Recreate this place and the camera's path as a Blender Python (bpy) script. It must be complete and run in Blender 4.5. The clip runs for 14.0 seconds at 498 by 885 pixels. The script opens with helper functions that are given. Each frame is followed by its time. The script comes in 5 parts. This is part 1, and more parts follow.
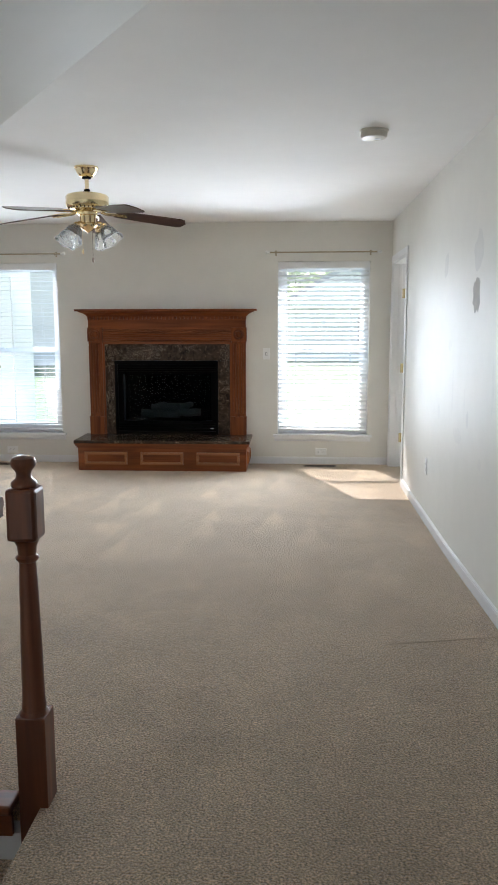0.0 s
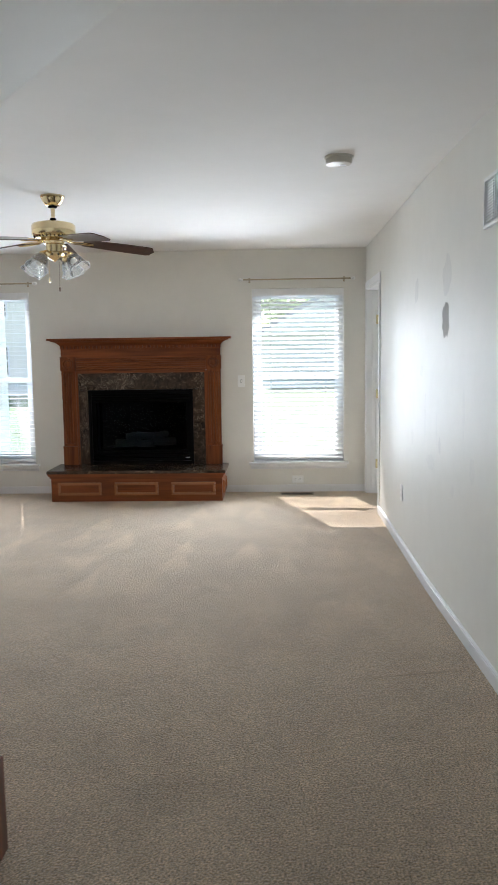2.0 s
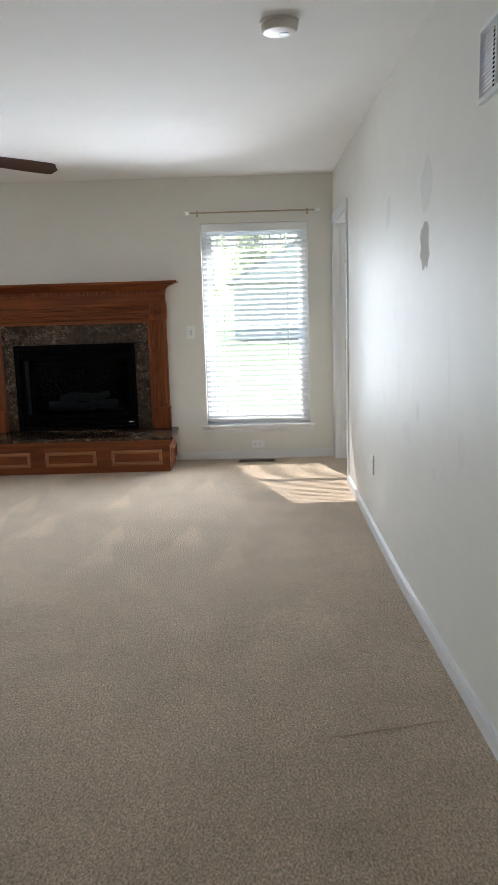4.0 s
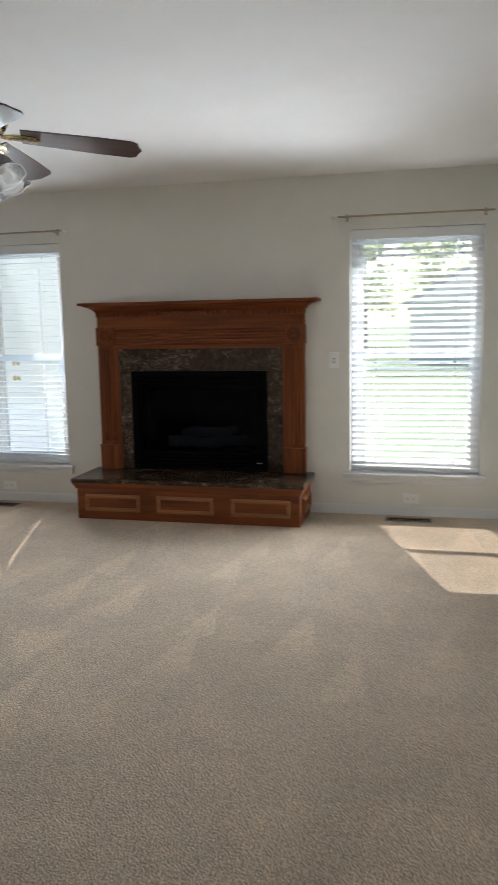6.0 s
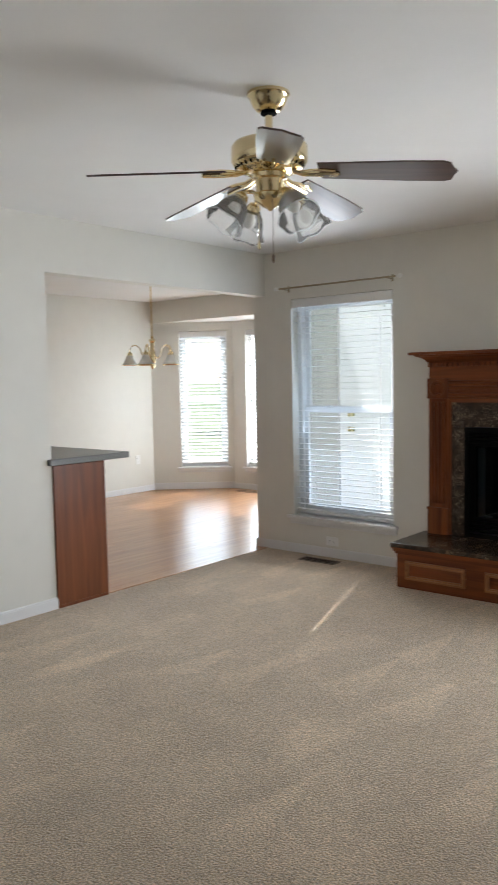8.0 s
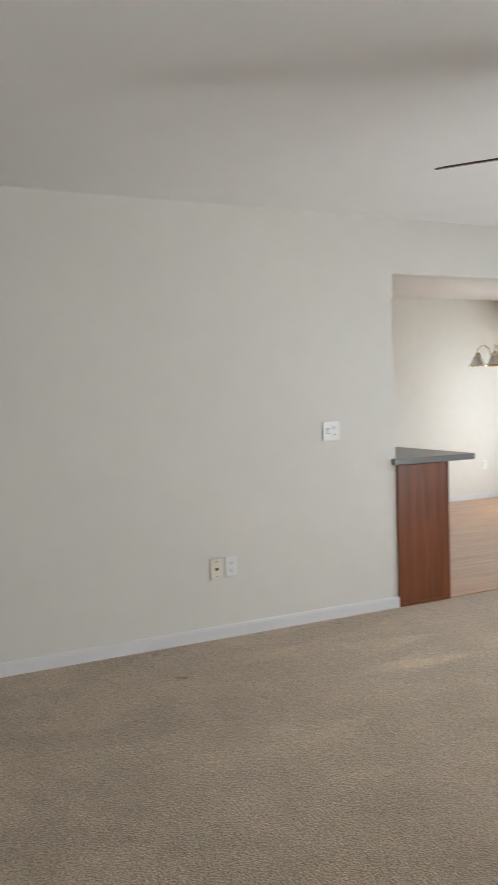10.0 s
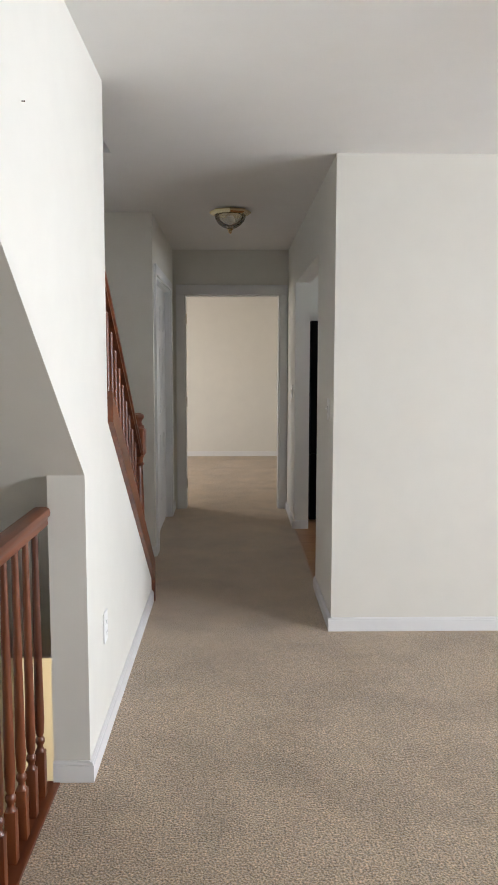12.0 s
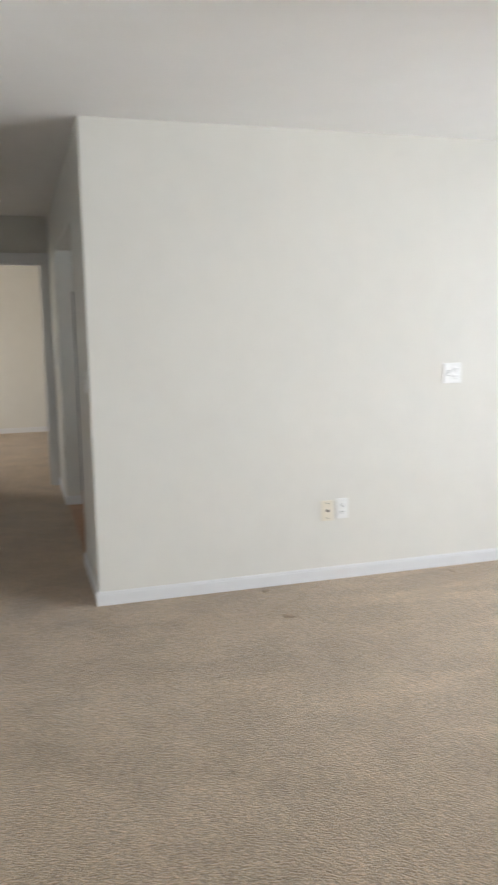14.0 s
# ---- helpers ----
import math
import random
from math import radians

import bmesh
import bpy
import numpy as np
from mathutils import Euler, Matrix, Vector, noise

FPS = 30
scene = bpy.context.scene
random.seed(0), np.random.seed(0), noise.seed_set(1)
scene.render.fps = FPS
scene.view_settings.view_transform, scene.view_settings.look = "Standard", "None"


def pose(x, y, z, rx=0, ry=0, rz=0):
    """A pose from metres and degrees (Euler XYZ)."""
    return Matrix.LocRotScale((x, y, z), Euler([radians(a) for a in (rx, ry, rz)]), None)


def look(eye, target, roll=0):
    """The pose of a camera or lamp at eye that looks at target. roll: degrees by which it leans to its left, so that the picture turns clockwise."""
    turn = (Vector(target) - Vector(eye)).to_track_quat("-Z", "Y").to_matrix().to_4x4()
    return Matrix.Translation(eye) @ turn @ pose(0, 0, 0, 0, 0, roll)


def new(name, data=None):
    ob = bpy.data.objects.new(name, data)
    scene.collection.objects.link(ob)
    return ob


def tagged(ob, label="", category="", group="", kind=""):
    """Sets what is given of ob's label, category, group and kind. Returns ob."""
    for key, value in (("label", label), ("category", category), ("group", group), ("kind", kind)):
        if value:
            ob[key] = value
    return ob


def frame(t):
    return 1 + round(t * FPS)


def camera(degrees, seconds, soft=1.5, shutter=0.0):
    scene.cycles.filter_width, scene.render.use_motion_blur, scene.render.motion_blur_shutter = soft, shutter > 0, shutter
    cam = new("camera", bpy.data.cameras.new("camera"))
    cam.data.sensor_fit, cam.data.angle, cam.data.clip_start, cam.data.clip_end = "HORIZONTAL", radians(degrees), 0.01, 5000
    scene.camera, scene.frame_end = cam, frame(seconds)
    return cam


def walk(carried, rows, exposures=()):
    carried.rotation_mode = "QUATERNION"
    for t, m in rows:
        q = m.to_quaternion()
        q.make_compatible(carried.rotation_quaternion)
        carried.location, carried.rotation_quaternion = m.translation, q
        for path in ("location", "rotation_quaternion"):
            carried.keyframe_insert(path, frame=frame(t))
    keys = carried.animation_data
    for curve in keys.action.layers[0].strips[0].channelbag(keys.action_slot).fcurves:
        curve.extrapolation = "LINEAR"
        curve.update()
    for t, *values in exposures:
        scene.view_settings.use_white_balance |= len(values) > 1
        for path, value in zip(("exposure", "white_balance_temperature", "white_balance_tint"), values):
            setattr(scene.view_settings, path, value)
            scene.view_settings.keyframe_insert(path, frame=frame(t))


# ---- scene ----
cam = camera(35.5, 14.0, shutter=0.4)
PATH = [
    (0, (0.193, -0.178, 1.435), (0.077, 1.796, 1.134), -0.1),
    (0.5, (0.178, -0.179, 1.427), (0.095, 1.792, 1.097), -0.2),
    (1, (0.172, -0.182, 1.433), (0.094, 1.785, 1.082), -0.3),
    (1.5, (0.187, -0.197, 1.439), (0.111, 1.782, 1.159), -0.6),
    (2, (0.266, -0.089, 1.436), (0.192, 1.896, 1.203), -0.8),
    (2.5, (0.402, 0.075, 1.435), (0.338, 2.055, 1.16), -0.6),
    (3, (0.468, 0.31, 1.413), (0.427, 2.279, 1.064), -1.3),
    (3.2, (0.465, 0.432, 1.407), (0.445, 2.399, 1.047), -1.7),
    (5.5, (0.58, 1.82, 1.355), (0.391, 3.785, 1.033), -1.4),
    (6, (0.624, 2.121, 1.394), (0.161, 4.044, 1.098), -1.0),
    (6.5, (0.646, 2.336, 1.388), (0.049, 4.227, 1.131), -1.2),
    (7, (0.594, 2.566, 1.402), (-0.224, 4.383, 1.228), -1.4),
    (7.5, (0.603, 2.679, 1.416), (-0.49, 4.347, 1.254), -1.2),
    (7.7, (0.611, 2.71, 1.417), (-0.562, 4.322, 1.256), -1.1),
    (9.8, (0.6, 2.705, 1.396), (-1.155, 3.655, 1.263), -2.1),
    (10, (0.605, 2.719, 1.382), (-1.201, 3.569, 1.258), -1.8),
    (10.2, (0.593, 2.723, 1.39), (-1.257, 3.473, 1.264), -1.4),
    (10.5, (0.576, 2.687, 1.428), (-1.323, 3.298, 1.29), -0.6),
    (11, (0.557, 2.636, 1.432), (-1.405, 2.993, 1.28), 0.2),
    (11.5, (0.559, 2.594, 1.424), (-1.429, 2.723, 1.241), 0.2),
    (12, (0.551, 2.592, 1.418), (-1.438, 2.632, 1.208), 0.1),
    (12.5, (0.555, 2.602, 1.423), (-1.432, 2.642, 1.196), -0.1),
    (13, (0.563, 2.612, 1.416), (-1.422, 2.693, 1.185), -0.4),
    (13.5, (0.568, 2.655, 1.418), (-1.404, 2.888, 1.181), -0.8),
    (14, (0.548, 2.749, 1.422), (-1.348, 3.315, 1.131), -1.0),
]
walk(cam, [(t, look(eye, target, roll)) for t, eye, target, roll in PATH],
     exposures=[(0.0, 1.75, 6150, 12), (3.2, 1.68, 6150, 12), (5.3, 1.30, 6300, 12), (7.7, 1.24, 6450, 13), (9.8, 1.26, 6650, 14),
                (10.5, 1.65, 6650, 15), (11.5, 2.10, 6600, 16), (12.5, 2.17, 6500, 16), (13.3, 2.15, 6550, 16), (14.0, 2.02, 6450, 14)])

# ---- world, sun, large lights ----
SUN_WAY = Vector((0.302, -0.90, -1.0)).normalized()
world = bpy.data.worlds.new("world")
scene.world = world
world.use_nodes = True
wn = world.node_tree
sky = wn.nodes.new("ShaderNodeTexSky")
sky.sky_type = "NISHITA"
sky.sun_disc = False
sky.sun_elevation = math.asin(-SUN_WAY.z)
sky.sun_rotation = math.atan2(-SUN_WAY.x, -SUN_WAY.y)
wn.links.new(sky.outputs[0], wn.nodes["Background"].inputs[0])
wn.nodes["Background"].inputs[1].default_value = 0.10

sun = new("sun", bpy.data.lights.new("sun", "SUN"))
sun.data.energy, sun.data.angle, sun.data.color = 5.0, radians(0.3), (1.0, 0.975, 0.94)
sun.rotation_euler = SUN_WAY.to_track_quat("-Z", "Y").to_euler()


def window_light(name, place, target, sx, sz, watts, colour=(0.86, 0.94, 1.0), spread=180):
    ob = new(name, bpy.data.lights.new(name, "AREA"))
    ob.data.shape, ob.data.size, ob.data.size_y = "RECTANGLE", sx, sz
    ob.data.energy, ob.data.color, ob.data.spread = watts, colour, radians(spread)
    ob.matrix_world = look(place, target)
    return ob


window_light("skylight_a", (0.30, 7.765, 1.10), (-2.8, 0.0, 1.1), 0.50, 1.4, 15.5, spread=104)
window_light("skylight_b", (-2.70, 7.765, 1.18), (-1.60, 0.0, 1.0), 0.84, 1.6, 8.5, spread=130)
# two extra lamps behind the blinds, added to brighten and blue the slats
window_light("slat_skylight", (0.48, 7.884, 1.18), (0.48, 0.0, 0.6), 0.84, 1.66, 2.6, (0.62, 0.82, 1.0))
window_light("slat_skylight", (-2.70, 7.884, 1.18), (-2.70, 0.0, 0.6), 0.84, 1.66, 5, (0.6, 0.8, 1.0))
window_light("skylight_c", (-6.41, 10.24, 1.18), (-3.98, 7.53, 1.3), 0.56, 1.6, 4.5, (0.74, 0.9, 1.0))
window_light("skylight_d", (-5.305, 10.512, 1.18), (-5.6, 5.0, 1.5), 1.0, 1.6, 29, (0.82, 0.94, 1.0))
window_light("bedroom_skylight", (-8.9, -0.22, 1.35), (-9.3, 3.0, -0.4), 1.3, 1.4, 12.5, (0.98, 0.96, 0.90))
# unseen warm lamp, added to turn the lower landing's wall yellow
window_light("lower_warm_fill", (-4.9, 0.7, -1.5), (-5.6, 2.0, -1.6), 0.9, 1.6, 4.0, (1.0, 0.82, 0.5))
# unseen lamp, added to brighten the east door's jamb
window_light("side_room_fill", (2.7, 8.96, 1.3), (2.4, 6.0, 0.9), 1.2, 1.4, 14)


# ---- materials ----
def material(name, base, rough=0.6, metal=0.0, vary=0.06, grain=30.0, bump=0.0, bump_scale=200.0, coat=0.0, stretch=(1, 1, 1)):
    """A plain surface with two scales of variation and a fine relief."""
    m = bpy.data.materials.new(name)
    m.use_nodes = True
    t = m.node_tree
    b = t.nodes["Principled BSDF"]
    co = t.nodes.new("ShaderNodeTexCoord")
    mp = t.nodes.new("ShaderNodeMapping")
    mp.inputs["Scale"].default_value = stretch
    t.links.new(co.outputs["Object"], mp.inputs[0])
    big, small = t.nodes.new("ShaderNodeTexNoise"), t.nodes.new("ShaderNodeTexNoise")
    big.inputs["Scale"].default_value, small.inputs["Scale"].default_value = 1.3, grain
    small.inputs["Detail"].default_value = 6
    for n in (big, small):
        t.links.new(mp.outputs[0], n.inputs["Vector"])
    add = t.nodes.new("ShaderNodeMath")
    add.operation = "ADD"
    t.links.new(big.outputs[0], add.inputs[0])
    t.links.new(small.outputs[0], add.inputs[1])
    ramp = t.nodes.new("ShaderNodeMapRange")
    ramp.inputs[1].default_value, ramp.inputs[2].default_value = 0.6, 1.4
    ramp.inputs[3].default_value, ramp.inputs[4].default_value = 1 - vary, 1 + vary
    t.links.new(add.outputs[0], ramp.inputs[0])
    mul = t.nodes.new("ShaderNodeVectorMath")
    mul.operation = "SCALE"
    mul.inputs[0].default_value = base[:3]
    t.links.new(ramp.outputs[0], mul.inputs["Scale"])
    t.links.new(mul.outputs[0], b.inputs["Base Color"])
    b.inputs["Roughness"].default_value, b.inputs["Metallic"].default_value = rough, metal
    b.inputs["Coat Weight"].default_value = coat
    b.inputs["Coat Roughness"].default_value = 0.12
    if bump:
        fine = t.nodes.new("ShaderNodeTexNoise")
        fine.inputs["Scale"].default_value = bump_scale
        fine.inputs["Detail"].default_value = 3
        t.links.new(mp.outputs[0], fine.inputs["Vector"])
        bp = t.nodes.new("ShaderNodeBump")
        bp.inputs["Strength"].default_value, bp.inputs["Distance"].default_value = bump, 0.01
        t.links.new(fine.outputs[0], bp.inputs["Height"])
        t.links.new(bp.outputs[0], b.inputs["Normal"])
    return m


def wood(name, dark, light, rough=0.35, along=0, scale=1.0, coat=0.2):
    """Wood whose grain runs along one axis (0 x, 1 y, 2 z)."""
    m = bpy.data.materials.new(name)
    m.use_nodes = True
    t = m.node_tree
    b = t.nodes["Principled BSDF"]
    co = t.nodes.new("ShaderNodeTexCoord")
    info = t.nodes.new("ShaderNodeObjectInfo")
    off = t.nodes.new("ShaderNodeVectorMath")
    off.operation = "MULTIPLY_ADD"
    off.inputs[1].default_value = (1, 1, 1)
    t.links.new(co.outputs["Object"], off.inputs[0])
    shift = t.nodes.new("ShaderNodeVectorMath")
    shift.operation = "SCALE"
    shift.inputs[0].default_value = (13.0, 7.0, 5.0)
    t.links.new(info.outputs["Random"], shift.inputs["Scale"])
    t.links.new(shift.outputs[0], off.inputs[2])
    mp = t.nodes.new("ShaderNodeMapping")
    sc = [26.0 * scale] * 3
    sc[along] = 1.6 * scale
    mp.inputs["Scale"].default_value = sc
    t.links.new(off.outputs[0], mp.inputs[0])
    n1, n2 = t.nodes.new("ShaderNodeTexNoise"), t.nodes.new("ShaderNodeTexNoise")
    n1.inputs["Scale"].default_value, n1.inputs["Detail"].default_value, n1.inputs["Distortion"].default_value = 1.0, 8, 0.6
    n2.inputs["Scale"].default_value = 1.2
    t.links.new(mp.outputs[0], n1.inputs["Vector"])
    t.links.new(off.outputs[0], n2.inputs["Vector"])
    mix = t.nodes.new("ShaderNodeMath")
    mix.operation = "MULTIPLY_ADD"
    mix.inputs[1].default_value = 0.35
    t.links.new(n2.outputs[0], mix.inputs[0])
    t.links.new(n1.outputs[0], mix.inputs[2])
    cr = t.nodes.new("ShaderNodeValToRGB")
    cr.color_ramp.elements[0].position, cr.color_ramp.elements[1].position = 0.45, 0.9
    cr.color_ramp.elements[0].color, cr.color_ramp.elements[1].color = (*dark, 1), (*light, 1)
    t.links.new(mix.outputs[0], cr.inputs[0])
    t.links.new(cr.outputs[0], b.inputs["Base Color"])
    b.inputs["Roughness"].default_value = rough
    b.inputs["Coat Weight"].default_value, b.inputs["Coat Roughness"].default_value = coat, 0.2
    bp = t.nodes.new("ShaderNodeBump")
    bp.inputs["Strength"].default_value, bp.inputs["Distance"].default_value = 0.12, 0.004
    t.links.new(n1.outputs[0], bp.inputs["Height"])
    t.links.new(bp.outputs[0], b.inputs["Normal"])
    return m


def carpet_material():
    """Cut-pile carpet: tufts, shading of the pile where it was brushed, and soft stains."""
    m = bpy.data.materials.new("beige carpet")
    m.use_nodes = True
    t = m.node_tree
    b = t.nodes["Principled BSDF"]
    co = t.nodes.new("ShaderNodeTexCoord")

    def tex(kind, scale, detail=3, stretch=(1, 1, 1), turn=0.0, distort=0.0):
        mp = t.nodes.new("ShaderNodeMapping")
        mp.inputs["Scale"].default_value, mp.inputs["Rotation"].default_value = stretch, (0, 0, turn)
        t.links.new(co.outputs["Object"], mp.inputs[0])
        n = t.nodes.new(kind)
        n.inputs["Scale"].default_value = scale
        if kind == "ShaderNodeTexNoise":
            n.inputs["Detail"].default_value, n.inputs["Distortion"].default_value = detail, distort
        t.links.new(mp.outputs[0], n.inputs["Vector"])
        return n

    def ranged(src, lo, hi, a, z):
        r = t.nodes.new("ShaderNodeMapRange")
        for k, v in zip((1, 2, 3, 4), (lo, hi, a, z)):
            r.inputs[k].default_value = v
        t.links.new(src, r.inputs[0])
        return r.outputs[0]

    def times(a, z):
        r = t.nodes.new("ShaderNodeMath")
        r.operation = "MULTIPLY"
        t.links.new(a, r.inputs[0])
        t.links.new(z, r.inputs[1])
        return r.outputs[0]

    tuft = tex("ShaderNodeTexNoise", 140.0, 4)
    nap = tex("ShaderNodeTexNoise", 46.0, 4, (1, 1, 1), 0.0, 1.2)
    brushed = tex("ShaderNodeTexNoise", 2.2, 2, (1.6, 0.9, 1), 0.2, 0.8)
    stain = tex("ShaderNodeTexNoise", 1.1, 4)
    f = times(ranged(tuft.outputs[0], 0.33, 0.67, 0.42, 1.50), ranged(nap.outputs[0], 0.32, 0.66, 0.81, 1.14))
    f = times(f, ranged(brushed.outputs[0], 0.42, 0.6, 0.965, 1.03))
    f = times(f, ranged(stain.outputs[0], 0.3, 0.7, 0.93, 1.06))
    blotch = tex("ShaderNodeTexNoise", 3.4, 6, (1, 1, 1), 0.0, 0.5)
    f = times(f, ranged(blotch.outputs[0], 0.38, 0.60, 0.945, 1.03))
    def calc(op, a, z):
        r = t.nodes.new("ShaderNodeMath")
        r.operation = op
        for k, v in enumerate((a, z)):
            if isinstance(v, (int, float)):
                r.inputs[k].default_value = v
            else:
                t.links.new(v, r.inputs[k])
        return r.outputs[0]

    # trodden, blotchy pile along the way to the hall, brushed pile in the rest of the room
    where = t.nodes.new("ShaderNodeSeparateXYZ")
    t.links.new(co.outputs["Object"], where.inputs[0])
    brushed_room = ranged(where.outputs[1], 3.6, 4.7, 0.0, 1.0)
    trodden = calc("MULTIPLY", calc("SUBTRACT", 1.0, brushed_room), ranged(where.outputs[0], -0.6, 0.6, 1.0, 0.45))
    dirt = tex("ShaderNodeTexNoise", 3.0, 9, (1, 1, 1), 0.4, 0.9)
    f = times(f, calc("SUBTRACT", 1.03, times(trodden, ranged(dirt.outputs[0], 0.42, 0.64, 0.0, 0.15))))
    # wedges left by a vacuum cleaner's head, each narrowing to a point
    for size, turn, way, gain in (((2.4, 1.5, 1), 0.02, 1, 0.19), ((1.9, 1.1, 1), -0.12, -1, 0.13)):
        mp = t.nodes.new("ShaderNodeMapping")
        mp.inputs["Scale"].default_value, mp.inputs["Rotation"].default_value = size, (0, 0, turn)
        t.links.new(co.outputs["Object"], mp.inputs[0])
        v = t.nodes.new("ShaderNodeTexVoronoi")
        v.voronoi_dimensions = "2D"
        v.inputs["Scale"].default_value = 1.0
        t.links.new(mp.outputs[0], v.inputs["Vector"])
        loc = t.nodes.new("ShaderNodeVectorMath")
        loc.operation = "SUBTRACT"
        t.links.new(mp.outputs[0], loc.inputs[0])
        t.links.new(v.outputs["Position"], loc.inputs[1])
        xyz = t.nodes.new("ShaderNodeSeparateXYZ")
        t.links.new(loc.outputs[0], xyz.inputs[0])
        tone = t.nodes.new("ShaderNodeSeparateXYZ")
        t.links.new(v.outputs["Color"], tone.inputs[0])
        along = calc("MULTIPLY", xyz.outputs[1], way)
        ragged = calc("MULTIPLY", calc("SUBTRACT", nap.outputs[0], 0.5), 0.07)
        half = calc("MULTIPLY", calc("SUBTRACT", 0.50, along), 0.34)
        inside = ranged(calc("ADD", calc("SUBTRACT", half, calc("ABSOLUTE", xyz.outputs[0], 0)), ragged), 0.0, 0.055, 0.0, 1.0)
        fade = ranged(along, -0.55, -0.15, 0.0, 1.0)
        gate = times(ranged(tone.outputs[0], 0.38, 0.62, 0.0, gain), brushed_room)
        f = times(f, calc("ADD", 0.98, times(times(inside, fade), gate)))
    mul = t.nodes.new("ShaderNodeVectorMath")
    mul.operation = "SCALE"
    mul.inputs[0].default_value = (0.552, 0.422, 0.290)
    t.links.new(f, mul.inputs["Scale"])
    t.links.new(mul.outputs[0], b.inputs["Base Color"])
    b.inputs["Roughness"].default_value = 0.95
    b.inputs["Specular IOR Level"].default_value = 0.1
    b.inputs["Sheen Weight"].default_value = 0.4
    b.inputs["Sheen Roughness"].default_value = 0.4
    bp = t.nodes.new("ShaderNodeBump")
    bp.inputs["Strength"].default_value, bp.inputs["Distance"].default_value = 1.0, 0.012
    t.links.new(tuft.outputs[0], bp.inputs["Height"])
    t.links.new(bp.outputs[0], b.inputs["Normal"])
    return m


def marble_material():
    """Dark brown marble with pale broken veins."""
    m = bpy.data.materials.new("dark brown marble")
    m.use_nodes = True
    t = m.node_tree
    b = t.nodes["Principled BSDF"]
    co = t.nodes.new("ShaderNodeTexCoord")
    n = t.nodes.new("ShaderNodeTexNoise")
    n.inputs["Scale"].default_value, n.inputs["Detail"].default_value, n.inputs["Distortion"].default_value = 24.0, 9, 0.9
    t.links.new(co.outputs["Object"], n.inputs["Vector"])
    cr = t.nodes.new("ShaderNodeValToRGB")
    e = cr.color_ramp.elements
    e[0].position, e[0].color = 0.3, (0.016, 0.010, 0.007, 1)
    e[1].position, e[1].color = 0.62, (0.060, 0.037, 0.024, 1)
    x = e.new(0.72)
    x.color = (0.17, 0.12, 0.08, 1)
    t.links.new(n.outputs[0], cr.inputs[0])
    v = t.nodes.new("ShaderNodeTexVoronoi")
    v.feature = "DISTANCE_TO_EDGE"
    v.inputs["Scale"].default_value = 15.0
    warp = t.nodes.new("ShaderNodeMix")
    warp.data_type = "VECTOR"
    warp.inputs[0].default_value = 0.25
    t.links.new(co.outputs["Object"], warp.inputs[4])
    t.links.new(n.outputs[1], warp.inputs[5])
    t.links.new(warp.outputs[1], v.inputs["Vector"])
    r = t.nodes.new("ShaderNodeMapRange")
    for k, val in zip((1, 2, 3, 4), (0.0, 0.030, 1.0, 0.0)):
        r.inputs[k].default_value = val
    t.links.new(v.outputs[0], r.inputs[0])
    gate = t.nodes.new("ShaderNodeTexNoise")
    gate.inputs["Scale"].default_value = 6.0
    t.links.new(co.outputs["Object"], gate.inputs["Vector"])
    g = t.nodes.new("ShaderNodeMapRange")
    for k, val in zip((1, 2, 3, 4), (0.5, 0.62, 0.0, 1.0)):
        g.inputs[k].default_value = val
    t.links.new(gate.outputs[0], g.inputs[0])
    fac = t.nodes.new("ShaderNodeMath")
    fac.operation = "MULTIPLY"
    t.links.new(r.outputs[0], fac.inputs[0])
    t.links.new(g.outputs[0], fac.inputs[1])
    mix = t.nodes.new("ShaderNodeMix")
    mix.data_type = "RGBA"
    t.links.new(fac.outputs[0], mix.inputs[0])
    t.links.new(cr.outputs[0], mix.inputs[6])
    mix.inputs[7].default_value = (0.48, 0.38, 0.27, 1)
    t.links.new(mix.outputs[2], b.inputs["Base Color"])
    b.inputs["Roughness"].default_value = 0.22
    b.inputs["Specular IOR Level"].default_value = 0.24
    return m


def glass_material(name, tint=(1, 1, 1), rough=0.0, ior=1.45):
    """Thin glass: mostly clear, with a faint gloss."""
    m = bpy.data.materials.new(name)
    m.use_nodes = True
    t = m.node_tree
    t.nodes.remove(t.nodes["Principled BSDF"])
    out = t.nodes["Material Output"]
    tr, gl, mix = t.nodes.new("ShaderNodeBsdfTransparent"), t.nodes.new("ShaderNodeBsdfGlossy"), t.nodes.new("ShaderNodeMixShader")
    tr.inputs[0].default_value = (*tint, 1)
    gl.inputs["Roughness"].default_value = rough
    fr = t.nodes.new("ShaderNodeFresnel")
    fr.inputs[0].default_value = ior
    t.links.new(fr.outputs[0], mix.inputs[0])
    t.links.new(tr.outputs[0], mix.inputs[1])
    t.links.new(gl.outputs[0], mix.inputs[2])
    t.links.new(mix.outputs[0], out.inputs[0])
    return m


WALL = material("cream wall paint", (0.775, 0.757, 0.70), 0.55, vary=0.025, grain=8, bump=0.05, bump_scale=260)
WALL.node_tree.nodes["Principled BSDF"].inputs["Specular IOR Level"].default_value = 0.22
CEIL = material("flat ceiling paint", (0.83, 0.815, 0.79), 0.9, vary=0.02, grain=6, bump=0.05, bump_scale=180)
TRIM = material("white gloss trim", (0.80, 0.80, 0.80), 0.3, vary=0.02, grain=12)
VINYL = material("white vinyl", (0.82, 0.83, 0.84), 0.35, vary=0.02, grain=12)
SLAT = material("white blind slat", (0.84, 0.84, 0.83), 0.4, vary=0.02, grain=10)
PLASTIC = material("white plastic", (0.87, 0.87, 0.85), 0.35, vary=0.02)
